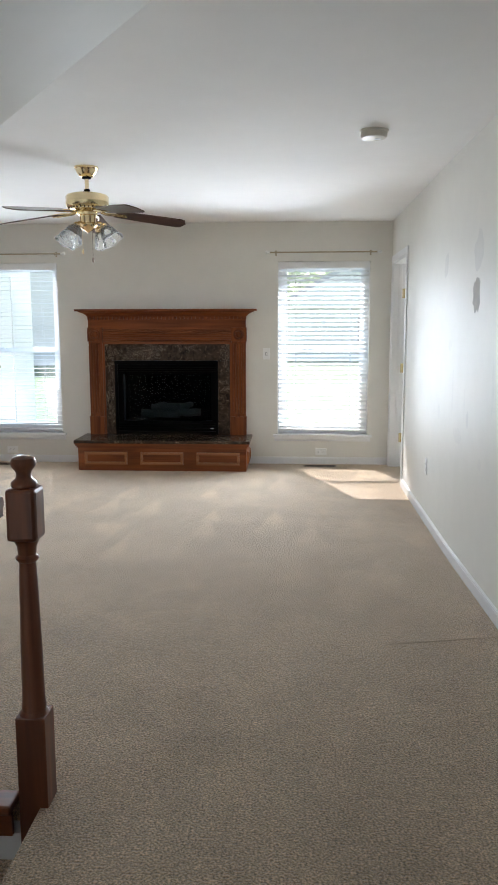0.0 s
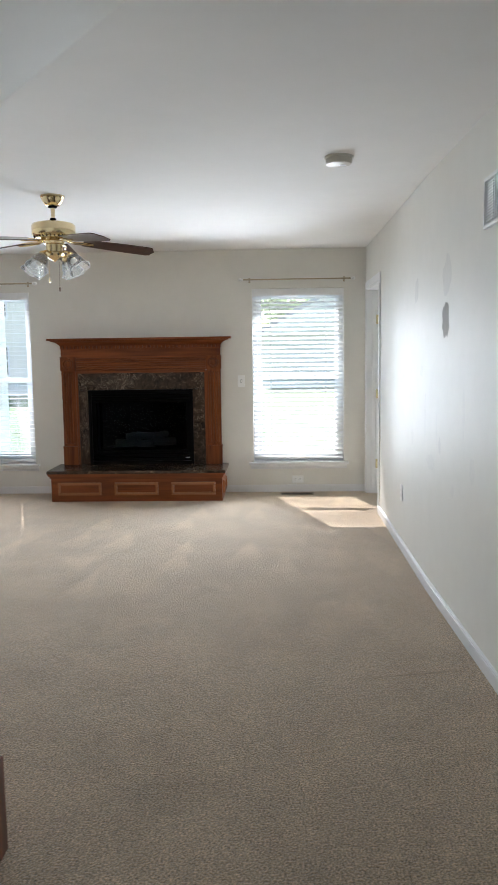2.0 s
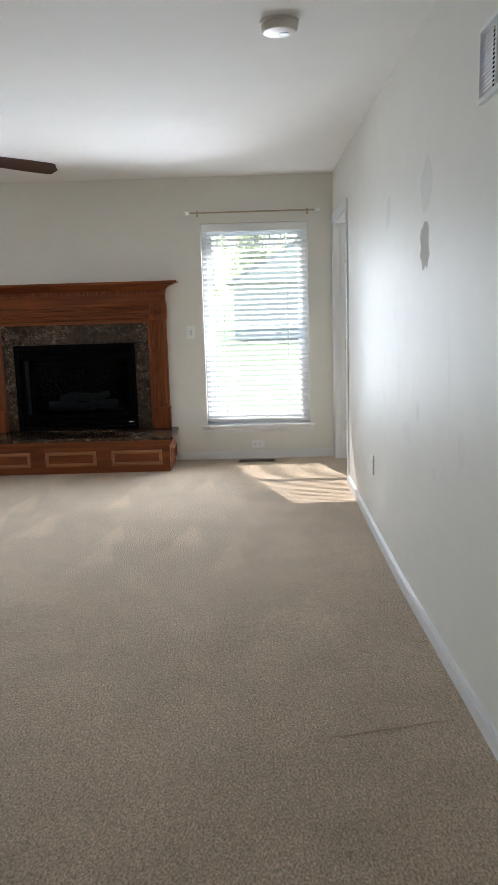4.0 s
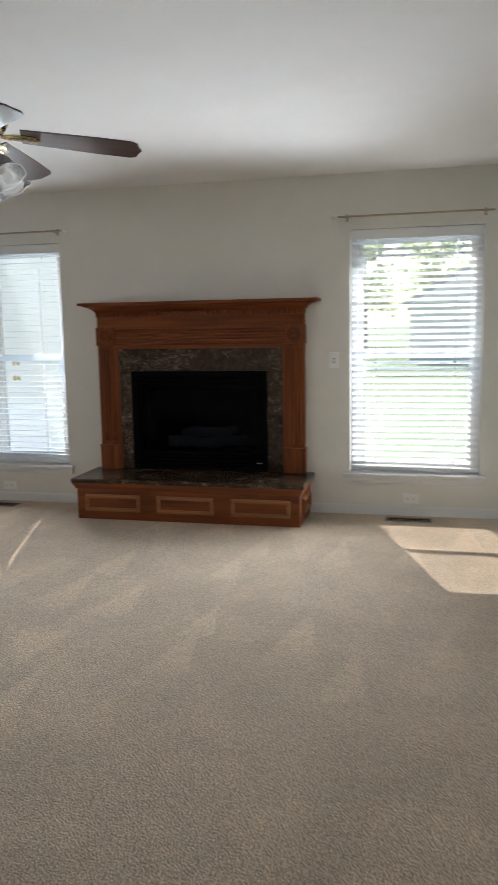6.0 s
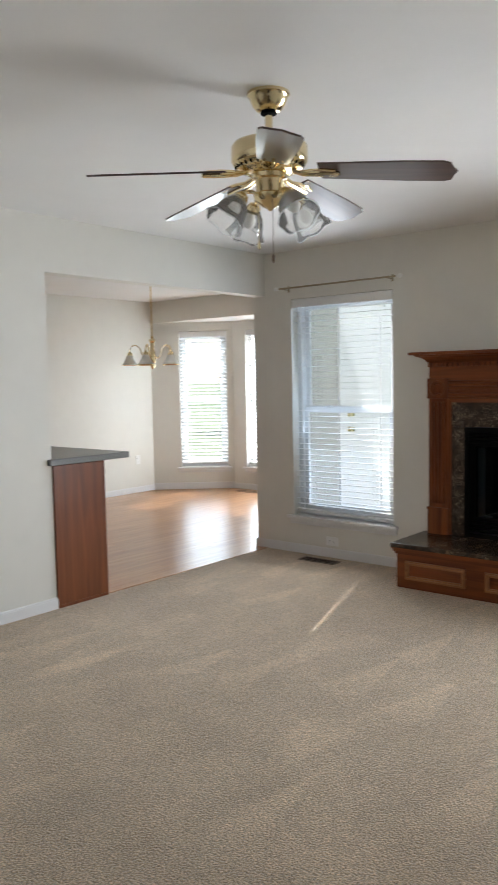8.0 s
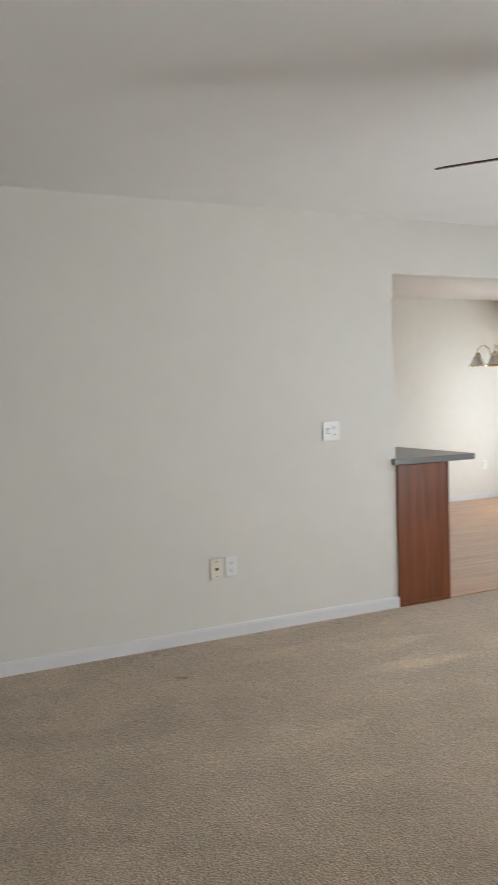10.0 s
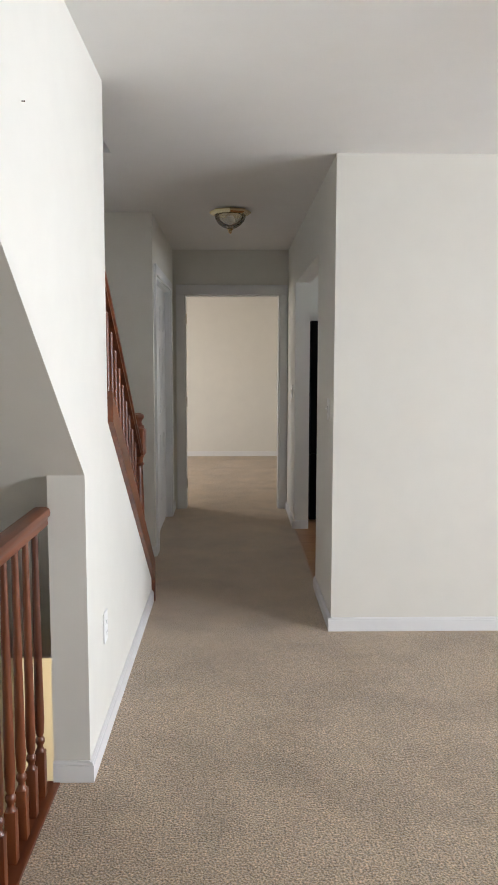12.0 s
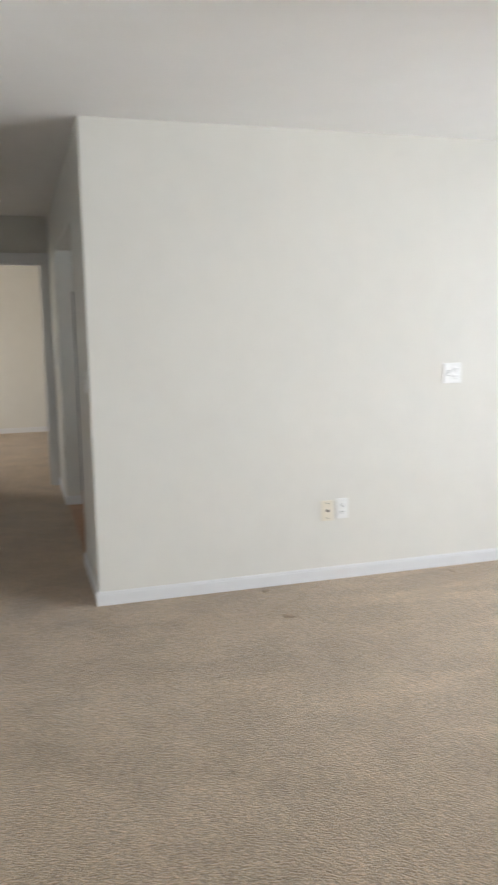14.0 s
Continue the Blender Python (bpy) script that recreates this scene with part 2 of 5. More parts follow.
IVORY = material("ivory plastic", (0.83, 0.77, 0.65), 0.35, vary=0.02)
CARPET = carpet_material()
CHERRY = wood("cherry stained maple", (0.105, 0.025, 0.006), (0.27, 0.074, 0.018), 0.48, 0, coat=0.08)
CHERRY_UP = wood("cherry stained maple upright", (0.105, 0.025, 0.006), (0.27, 0.074, 0.018), 0.48, 2, coat=0.08)
OAK = wood("red stained oak", (0.075, 0.017, 0.006), (0.21, 0.058, 0.019), 0.35, 0, coat=0.2)
OAK_UP = wood("red stained oak upright", (0.075, 0.017, 0.006), (0.21, 0.058, 0.019), 0.35, 2, coat=0.2)
PLANK = wood("honey hardwood", (0.36, 0.17, 0.075), (0.52, 0.28, 0.135), 0.30, 1, 0.8, coat=0.15)
# paler cherry for raised mouldings: their highlights are put into the colour
CHERRY_LIT = wood("highlighted cherry moulding", (0.23, 0.082, 0.026), (0.46, 0.18, 0.062), 0.35, 0, coat=0.15)
for _m in (CHERRY, CHERRY_UP):
    _m.node_tree.nodes["Principled BSDF"].inputs["Specular IOR Level"].default_value = 0.28
    _m.node_tree.nodes["Principled BSDF"].inputs["Coat Weight"].default_value = 0.03
MARBLE = marble_material()
BLACK = material("black enamel", (0.0016, 0.0016, 0.0018), 0.45, vary=0.1)
MATTE_BLACK = material("matte black", (0.002, 0.002, 0.002), 0.8, vary=0.1)
for _m in (BLACK, MATTE_BLACK):
    _m.node_tree.nodes["Principled BSDF"].inputs["Specular IOR Level"].default_value = 0.05
BRASS = material("polished brass", (0.82, 0.68, 0.42), 0.16, 1.0, vary=0.05)
SATIN_BRASS = material("satin brass", (0.42, 0.36, 0.25), 0.3, 1.0, vary=0.05)
NICKEL = material("brushed nickel", (0.62, 0.58, 0.52), 0.35, 1.0, vary=0.05)
BRONZE = material("brown painted metal", (0.16, 0.11, 0.08), 0.45, 0.4, vary=0.1)
GLASS = glass_material("window glass")


def mix_in(m, node, colour, share):
    """Mixes a share of another simple shader into a material."""
    t = m.node_tree
    extra, mix = t.nodes.new(node), t.nodes.new("ShaderNodeMixShader")
    extra.inputs[0].default_value = (*colour, 1)
    mix.inputs[0].default_value = share
    out = [n for n in t.nodes if n.type == "OUTPUT_MATERIAL"][0].inputs[0]
    t.links.new(out.links[0].from_socket, mix.inputs[1])
    t.links.new(extra.outputs[0], mix.inputs[2])
    t.links.new(mix.outputs[0], out)


mix_in(GLASS, "ShaderNodeBsdfTranslucent", (0.9, 0.95, 1.0), 0.034)  # translucent veil that imitates the haze of backlit panes
DARK_GLASS = material("dark fire glass", (0.006, 0.007, 0.008), 0.08, vary=0.1)
LAMINATE = material("dark speckled laminate", (0.15, 0.15, 0.145), 0.3, vary=0.5, grain=240)
LOG = material("ceramic log", (0.46, 0.39, 0.32), 0.9, vary=0.4, grain=18, bump=0.5, bump_scale=40)
GRASS = material("lawn grass", (0.075, 0.13, 0.034), 0.9, vary=0.3, grain=14, bump=0.6, bump_scale=60)
SIDING = material("pale vinyl siding", (0.76, 0.74, 0.67), 0.5, vary=0.04)
SHINGLE = material("grey shingles", (0.36, 0.36, 0.37), 0.9, vary=0.25, grain=20)
LEAF = material("tree leaf", (0.11, 0.17, 0.08), 0.6, vary=0.35, grain=3)
mix_in(LEAF, "ShaderNodeBsdfTranslucent", (0.60, 0.68, 0.40), 0.75)
BARK = material("tree bark", (0.12, 0.09, 0.065), 0.9, vary=0.3, bump=0.6, bump_scale=30)
TAUPE = material("taupe vinyl siding", (0.50, 0.485, 0.44), 0.5, vary=0.05)
CONCRETE = material("porch concrete", (0.55, 0.54, 0.52), 0.85, vary=0.1)


# ---- builders ----
def part(name, bm, mat, parent=None, label="", smooth=False):
    bm.normal_update()
    me = bpy.data.meshes.new(name)
    bm.to_mesh(me)
    bm.free()
    me.materials.append(mat)
    if smooth:
        for p in me.polygons:
            p.use_smooth = True
        me.set_sharp_from_angle(angle=radians(40))
    ob = new(name, me)
    if parent is not None:
        ob.parent = parent
    if label:
        ob["label"] = label
    return ob


def box(bm, x0, y0, z0, x1, y1, z1, bevel=0.0):
    """An axis-aligned block, with its edges rounded off where bevel is given."""
    r = bmesh.ops.create_cube(bm, size=1)
    for v in r["verts"]:
        v.co = Vector(((x0 + x1) / 2 + v.co.x * (x1 - x0), (y0 + y1) / 2 + v.co.y * (y1 - y0), (z0 + z1) / 2 + v.co.z * (z1 - z0)))
    if bevel:
        edges = list({e for v in r["verts"] for e in v.link_edges})
        bmesh.ops.bevel(bm, geom=edges, offset=bevel, segments=2, profile=0.5, affect="EDGES")
    return r["verts"]


def blocks(*rows, bevel=0.0):
    bm = bmesh.new()
    for r in rows:
        box(bm, *r, bevel=bevel)
    return bm


def prism(bm, outline, axis, a, b):
    """An outline of two coordinates drawn out along an axis ('x', 'y' or 'z') from a to b."""
    def at(p, q):
        u, v = p
        return {"x": (q, u, v), "y": (u, q, v), "z": (u, v, q)}[axis]
    lo, hi = [bm.verts.new(at(p, a)) for p in outline], [bm.verts.new(at(p, b)) for p in outline]
    n = len(outline)
    faces = [bm.faces.new(lo), bm.faces.new(hi[::-1])]
    for i in range(n):
        faces.append(bm.faces.new((lo[i], hi[i], hi[(i + 1) % n], lo[(i + 1) % n])))
    bmesh.ops.recalc_face_normals(bm, faces=faces)
    return faces


def lathe(bm, profile, centre=(0, 0, 0), segs=20, m=None):
    """Rings of (radius, height) round an upright axis; m turns the whole."""
    rings = []
    c = Vector(centre)
    for r, z in profile:
        ring = []
        for i in range(segs):
            a = 2 * math.pi * i / segs
            p = Vector((r * math.cos(a), r * math.sin(a), z))
            ring.append(bm.verts.new((m @ p if m else p) + c))
        rings.append(ring)
    for lo, hi in zip(rings, rings[1:]):
        for i in range(segs):
            bm.faces.new((lo[i], lo[(i + 1) % segs], hi[(i + 1) % segs], hi[i]))
    bm.faces.new(rings[0][::-1])
    bm.faces.new(rings[-1])
    return rings


def tube(bm, points, radius, segs=8):
    """A round bar along points."""
    pts = [Vector(p) for p in points]
    rings = []
    for i, p in enumerate(pts):
        way = (pts[min(i + 1, len(pts) - 1)] - pts[max(i - 1, 0)]).normalized()
        side = way.cross(Vector((0, 0, 1)) if abs(way.z) < 0.95 else Vector((1, 0, 0))).normalized()
        up = side.cross(way)
        r = radius[i] if isinstance(radius, (list, tuple)) else radius
        rings.append([bm.verts.new(p + r * (math.cos(2 * math.pi * k / segs) * side + math.sin(2 * math.pi * k / segs) * up)) for k in range(segs)])
    for lo, hi in zip(rings, rings[1:]):
        for k in range(segs):
            bm.faces.new((lo[k], lo[(k + 1) % segs], hi[(k + 1) % segs], hi[k]))
    bm.faces.new(rings[0][::-1])
    bm.faces.new(rings[-1])
    bmesh.ops.recalc_face_normals(bm, faces=bm.faces[:])


def thing(name, label, category, place=(0, 0, 0), group="", kind=""):
    ob = new(name)
    ob.location = place
    ob.empty_display_size = 0.1
    return tagged(ob, label, category, group, kind)


def structure(name, bm, mat, label=""):
    return tagged(part(name, bm, mat), label=label, kind="structure")


# ---- plan ----
H = 2.44
NORTH, EAST, WEST = 7.80, 1.155, -3.42
T = 0.12
WIN_A = (0.02, 0.94)
WIN_B = (-3.155, -2.235)
SILL, HEAD = 0.31, 2.055
DOOR_E = (6.745, 7.69)
STAIR_N, STAIR_S = 2.108, 1.985
STAIR_END = -1.963
STAIR_EDGE = -0.56
WELL_S = 0.98


def east_x(y):
    """The room face of the east wall, which bows outwards towards its south end."""
    return EAST + 0.021 * max(0.0, 4.5 - y)


BAY = [(-6.86, 9.73), (-6.06, 10.43), (-4.55, 10.43), (-3.75, 9.73)]


def soffit_z(x):
    return 1.045 + 0.725 * (x - STAIR_END)


def cap_z(x):
    return 0.22 + 0.70 * (x + 3.94)


# ---- floor, ceiling, walls ----
fl = blocks((STAIR_EDGE, -3.0, -0.25, EAST + 0.2, STAIR_N - 0.1, 0.0), (-10.95, STAIR_N - 0.1, -0.25, EAST + 0.1, 3.11, 0.0), (WEST, 3.11, -0.25, EAST, 4.5, 0.0), (EAST, 3.11, -0.25, EAST + 0.1, 4.5, 0.0), (WEST, 4.5, -0.25, EAST, NORTH, 0.0), (EAST, DOOR_E[0], -0.25, EAST + T, DOOR_E[1], 0.0), (-10.95, -0.4, -0.25, -4.05, STAIR_N - 0.1, 0.0), (-10.95, 3.11, -0.25, -6.90, 4.2, 0.0))
structure("floor", fl, CARPET, "worn beige cut-pile wall-to-wall carpet")

cl = blocks((-0.02, -3.0, H, EAST + 0.3, STAIR_S, H + 0.2), (-10.95, STAIR_S, H, EAST + T, NORTH + T, H + 0.2), (-10.95, -3.0, H, -3.45, STAIR_S, H + 0.2), (-3.45, -3.0, H, -0.02, WELL_S, H + 0.2), (-7.1, NORTH + T, H, WEST, 10.6, H + 0.2))
structure("ceiling", cl, CEIL, "plain painted drywall ceiling")

nw = blocks((WEST - T, NORTH, 0, WIN_B[0], NORTH + 0.16, H), (WIN_B[0], NORTH, 0, WIN_B[1], NORTH + 0.16, SILL), (WIN_B[0], NORTH, HEAD, WIN_B[1], NORTH + 0.16, H),
            (WIN_B[1], NORTH, 0, -1.594, NORTH + 0.16, H), (-0.650, NORTH, 0, WIN_A[0], NORTH + 0.16, H), (-1.594, NORTH, 0, -0.650, NORTH + 0.16, 0.43), (-1.594, NORTH, 0.94, -0.650, NORTH + 0.16, H), (WIN_A[0], NORTH, 0, WIN_A[1], NORTH + 0.16, SILL), (WIN_A[0], NORTH, HEAD, WIN_A[1], NORTH + 0.16, H),
            (WIN_A[1], NORTH, 0, EAST + T, NORTH + 0.16, H))
structure("wall_north", nw, WALL, "cream painted drywall with two windows")

ew = blocks((EAST, 4.5, 0, EAST + T, DOOR_E[0], H), (EAST, DOOR_E[1], 0, EAST + T, NORTH, H), (EAST, DOOR_E[0], 2.03, EAST + T, DOOR_E[1], H))
prism(ew, [(EAST, 4.5), (east_x(-3.0), -3.0), (east_x(-3.0) + T, -3.0), (EAST + T, 4.5)], "z", 0.0, H)
structure("wall_east", ew, WALL, "cream painted drywall with scuffs and patches")

ww = blocks((WEST - T, 3.105, 0, WEST, 5.63, H), (WEST - T, 5.63, 2.10, WEST, NORTH, H))
structure("wall_west", ww, WALL, "cream painted drywall with a wide kitchen opening")

hn = blocks((-4.205, 3.105, 0, WEST - T, 3.225, H), (-5.93, 3.105, 2.055, -4.205, 3.225, H), (-6.84, 3.105, 0, -5.93, 3.225, H))
structure("wall_hall_north", hn, WALL, "cream painted hallway wall")

he = blocks((-6.96, 0.2, 0, -6.84, 2.13, H), (-6.96, 2.13, 2.03, -6.84, 3.03, H), (-6.98, 3.03, 0, -6.84, 4.2, H))
structure("wall_hall_end", he, WALL, "cream painted hallway end wall")

hs = blocks((-6.84, 1.905, 0, -6.45, 2.025, H), (-6.45, 1.905, 2.03, -5.15, 2.025, H), (-5.15, 1.905, 0, -5.0, 2.025, H), (-5.12, 0.86, 0, -5.0, 1.905, H))
structure("wall_hall_south", hs, WALL, "cream painted hallway wall beside the stairs")

br = blocks((-11.07, -1.0, 0, -10.95, 5.0, H), (-10.95, 4.2, 0, -6.96, 4.32, H), (-10.95, -0.4, 0, -9.6, -0.28, H), (-9.6, -0.4, 0, -8.2, -0.28, 0.6), (-9.6, -0.4, 2.1, -8.2, -0.28, H), (-8.2, -0.4, 0, -6.96, -0.28, H))
structure("wall_bedroom", br, WALL, "cream painted bedroom walls")

sw = bmesh.new()
top = [(-3.94, 0.0), (STAIR_END, 0.0), (STAIR_END, soffit_z(STAIR_END)), (-0.04, H), (-2.445, H), (-2.445, cap_z(-2.445)), (-3.94, cap_z(-3.94))]
prism(sw, top, "y", STAIR_S, STAIR_N)
structure("wall_stair", sw, WALL, "white painted wall enclosing the staircase")

ss = blocks((-5.14, WELL_S - T, -2.7, STAIR_EDGE, WELL_S, 5.0))
structure("wall_stair_south", ss, WALL, "cream painted wall beside the stairs")
so = bmesh.new()
prism(so, [(-3.75, soffit_z(-3.75)), (-0.04, H), (-0.04, H + 0.12), (-3.75, soffit_z(-3.75) + 0.12)], "y", WELL_S, STAIR_S)
structure("stair_soffit", so, WALL, "sloping painted underside of the upper stairs")
up = blocks((-3.57, WELL_S, H + 0.2, -3.45, STAIR_S + T, 5.0), (-3.45, STAIR_S, H + 0.2, -0.02, STAIR_S + T, 5.0), (-0.02, WELL_S - T, H + 0.2, 0.1, STAIR_S + T, 5.0), (-3.57, WELL_S - T, 5.0, 0.1, STAIR_S + T, 5.1))
structure("wall_upper_stair", up, WALL, "cream painted walls of the upper stairwell")
lw = blocks((-6.2, -0.5, -2.75, -6.08, 3.2, -0.25), (-6.2, STAIR_S, -2.75, STAIR_EDGE + 0.1, STAIR_N, -0.25), (STAIR_EDGE, WELL_S - T, -2.75, STAIR_EDGE + 0.12, STAIR_S, -0.25), (-6.2, -0.5, -2.87, STAIR_EDGE + 0.12, 3.2, -2.75), (-6.2, WELL_S - 0.6, -0.27, -3.75, STAIR_S, -0.25), (-6.2, WELL_S - 0.6, -2.75, -3.75, WELL_S - 0.5, -0.25))
structure("wall_lower", lw, WALL, "cream walls of the lower landing")

sh = blocks((-3.2, -3.12, 0, EAST + 0.3, -3.0, H), (STAIR_EDGE - T, -3.0, 0, STAIR_EDGE, WELL_S - T, H))
structure("wall_south", sh, WALL, "cream painted wall")
kw = blocks((-6.985, 4.2, 0, -6.86, 9.73, H), (-6.86, 9.73, 2.17, -3.54, 9.85, H), (WEST - T, NORTH + 0.16, 0, WEST, 9.73, H))
structure("wall_dining", kw, WALL, "cream painted dining walls")


def trim_run(name, rows, label, mat=None):
    """Baseboards: boards with an eased top edge, each from (x0, y0) to (x1, y1) with the room on the side that n points to."""
    bm = bmesh.new()
    for x0, y0, x1, y1, nx, ny in rows:
        h, d = 0.072, 0.014
        for lo, hi, t in ((0.0, h - 0.012, d), (h - 0.012, h - 0.004, d * 0.75), (h - 0.004, h, d * 0.45)):
            box(bm, min(x0, x1) + min(0, nx * t), min(y0, y1) + min(0, ny * t), lo, max(x0, x1) + max(0, nx * t), max(y0, y1) + max(0, ny * t), hi)
    return structure(name, bm, mat or TRIM, label)


trim_run("baseboard", [
    (WEST - T - 0.014, NORTH, -1.95, NORTH, 0, -1), (WEST - T, NORTH, WEST - T, 9.73, -1, 0), (-0.30, NORTH, EAST, NORTH, 0, -1),
    (EAST, 4.5, EAST, DOOR_E[0] - 0.07, -1, 0), (WEST, 3.09, WEST, 5.63, 1, 0),
    (-4.205, 3.105, WEST, 3.105, 0, -1), (-6.84, 3.105, -5.93, 3.105, 0, -1), (-3.93, STAIR_N, STAIR_END + 0.014, STAIR_N, 0, 1), (STAIR_END, STAIR_S, STAIR_END, STAIR_N, 1, 0),
    (-10.95, -0.2, -10.95, 4.2, 1, 0), (-6.84, 2.025, -6.52, 2.025, 0, 1), (-5.08, 2.025, -5.0, 2.025, 0, 1), (-5.0, 0.98, -5.0, 2.025, 1, 0),
    (-6.86, 3.3, -6.86, 9.73, 1, 0), (-5.93, 3.105, -5.93, 3.225, 1, 0),
], "white painted wooden baseboard")


bowed = bmesh.new()
for lo, hi, d in ((0.0, 0.060, 0.014), (0.060, 0.068, 0.0105), (0.068, 0.072, 0.006)):
    prism(bowed, [(EAST - d, 4.5), (east_x(-3.0) - d, -3.0), (east_x(-3.0), -3.0), (EAST, 4.5)], "z", lo, hi)
structure("baseboard_east", bowed, TRIM, "white painted wooden baseboard")


# ---- windows ----
def sash_window(name, m, width, sill, head, label, side=1):
    """A double-hung vinyl window in its opening. Local x runs across, local -y points into the room, wall face at y = 0."""
    w = thing(name, label, "window", kind="structure")
    w.matrix_world = m
    h = width / 2
    fr = blocks((-h, 0.085, sill, -h + 0.045, 0.158, head), (h - 0.045, 0.085, sill, h, 0.158, head), (-h + 0.045, 0.085, head - 0.04, h - 0.045, 0.158, head), (-h + 0.045, 0.085, sill, h - 0.045, 0.158, sill + 0.045))
    part("window_frame", fr, VINYL, w)
    mid = (sill + head) / 2 - 0.03
    for nm, z0, z1, y in (("lower_sash", sill + 0.045, mid + 0.03, 0.098), ("upper_sash", mid - 0.005, head - 0.04, 0.128)):
        a, b = -h + 0.046, h - 0.046
        s = part(nm, blocks((a, y, z0, a + 0.04, y + 0.025, z1), (b - 0.04, y, z0, b, y + 0.025, z1), (a + 0.04, y, z0, b - 0.04, y + 0.025, z0 + 0.045), (a + 0.04, y, z1 - 0.038, b - 0.04, y + 0.025, z1)), VINYL, w)
        g = part("pane", blocks((a + 0.04, y + 0.010, z0 + 0.045, b - 0.04, y + 0.014, z1 - 0.038)), GLASS, s)
        g.visible_shadow = False
    for x in (-0.18, 0.18):
        part("sash_lock", blocks((x - 0.025, 0.085, mid + 0.03, x + 0.025, 0.12, mid + 0.045), bevel=0.004), VINYL, w)
    st = bmesh.new()
    box(st, -h - 0.045, -0.045, sill - 0.024, h + 0.045, -0.001, sill, 0.004)
    box(st, -h + 0.001, -0.001, sill - 0.024, h - 0.001, 0.085, sill + 0.001)
    part("window_sill", st, TRIM, w)
    ap = bmesh.new()
    prism(ap, [(-0.014, sill - 0.025), (-0.001, sill - 0.025), (-0.001, sill - 0.072), (-0.008, sill - 0.072), (-0.014, sill - 0.05)], "x", -h - 0.03, h + 0.03)
    part("apron", ap, TRIM, w)
    return w


def blind(name, m, width, sill, head, label, tilt=12.0, sag=0.0, wand=-1, pitch=0.0445, group=""):
    """A wooden slat blind hung inside the opening, lowered almost to the sill."""
    b = thing(name, label, "window blind", group=group)
    b.matrix_world = m
    h = width / 2 - 0.012
    v = bmesh.new()
    box(v, -h - 0.008, 0.004, head - 0.072, h + 0.008, 0.018, head - 0.003, 0.003)
    box(v, -h - 0.008, 0.0, head - 0.022, h + 0.008, 0.006, head - 0.006)
    part("valance", v, SLAT, b)
    part("headrail", blocks((-h, 0.02, head - 0.05, h, 0.07, head - 0.004)), SLAT, b)
    bottom = sill + 0.045
    sl = bmesh.new()
    a = radians(tilt)
    g, e = h * 0.62, 0.010
    for x0, x1 in ((-h, -g - e), (-g + e, g - e), (g + e, h)):
        box(sl, x0, -0.0222, -0.0014, x1, 0.0222, 0.0014)
    for x in (-g, g):
        for y0, y1 in ((-0.0222, -0.012), (0.012, 0.0222)):
            box(sl, x - e, y0, -0.0014, x + e, y1, 0.0014)
    bmesh.ops.rotate(sl, verts=sl.verts[:], cent=(0, 0, 0), matrix=Matrix.Rotation(a, 3, "X"))
    first = part("slat", sl, SLAT, b)
    z = head - 0.095
    first.location = (0, 0.047, z)
    rng = random.Random(len(name) * 7 + int(width * 100))
    while z - pitch > bottom + 0.02:
        z -= pitch
        s = new("slat", first.data)
        s.parent = b
        drop = sag * max(0.0, 1 - (z - bottom) / 0.22)
        s.location = (0, 0.047 + rng.uniform(-0.001, 0.001), z - drop * 0.012)
        s.rotation_euler = (rng.uniform(-0.03, 0.03), drop * 0.02, 0)
    r = part("bottom_rail", blocks((-h, 0.024, -0.011, h, 0.07, 0.011), bevel=0.004), SLAT, b)
    r.location, r.rotation_euler = (0, 0, bottom - sag * 0.012), (0, sag * 0.02, 0)
    for x in (-h * 0.62, h * 0.62):
        c = bmesh.new()
        tube(c, [(x, 0.020, head - 0.06), (x, 0.020, bottom)], 0.0012, 5)
        tube(c, [(x, 0.074, head - 0.06), (x, 0.074, bottom)], 0.0012, 5)
        part("ladder_cord", c, SLAT, b)
    c = bmesh.new()
    x = wand * (h - 0.075)
    tube(c, [(x, 0.012, head - 0.07), (x + 0.004, 0.010, head - 0.45), (x + 0.006, 0.010, sill + 0.62)], 0.004, 6)
    part("tilt_wand", c, SLAT, b)
    return b


def curtain_rod(m, half, group="curtain rods"):
    r = thing("curtain_rod", "thin brass curtain rod on wall brackets above a window", "curtain rod", group=group)
    r.matrix_world = m
    b = bmesh.new()
    tube(b, [(-half, -0.055, 0), (half, -0.055, 0)], 0.007, 10)
    part("rod", b, SATIN_BRASS, r, smooth=True)
    for s in (-1, 1):
        b = bmesh.new()
        turn = Matrix.Rotation(radians(90 * s), 4, "Y")
        lathe(b, [(0.007, 0), (0.012, 0.004), (0.008, 0.010), (0.015, 0.022), (0.017, 0.030), (0.012, 0.042), (0.004, 0.047)], (s * half, -0.055, 0), 12, turn)
        part("finial", b, PLASTIC, r, "clear plastic finial", smooth=True)
        b = blocks((s * (half - 0.06) - 0.008, -0.003, -0.028, s * (half - 0.06) + 0.008, 0.0, 0.022), (s * (half - 0.06) - 0.004, -0.062, -0.014, s * (half - 0.06) + 0.004, -0.003, -0.008), (s * (half - 0.06) - 0.004, -0.066, -0.014, s * (half - 0.06) + 0.004, -0.062, 0.008))
        part("bracket", b, SATIN_BRASS, r)
    return r


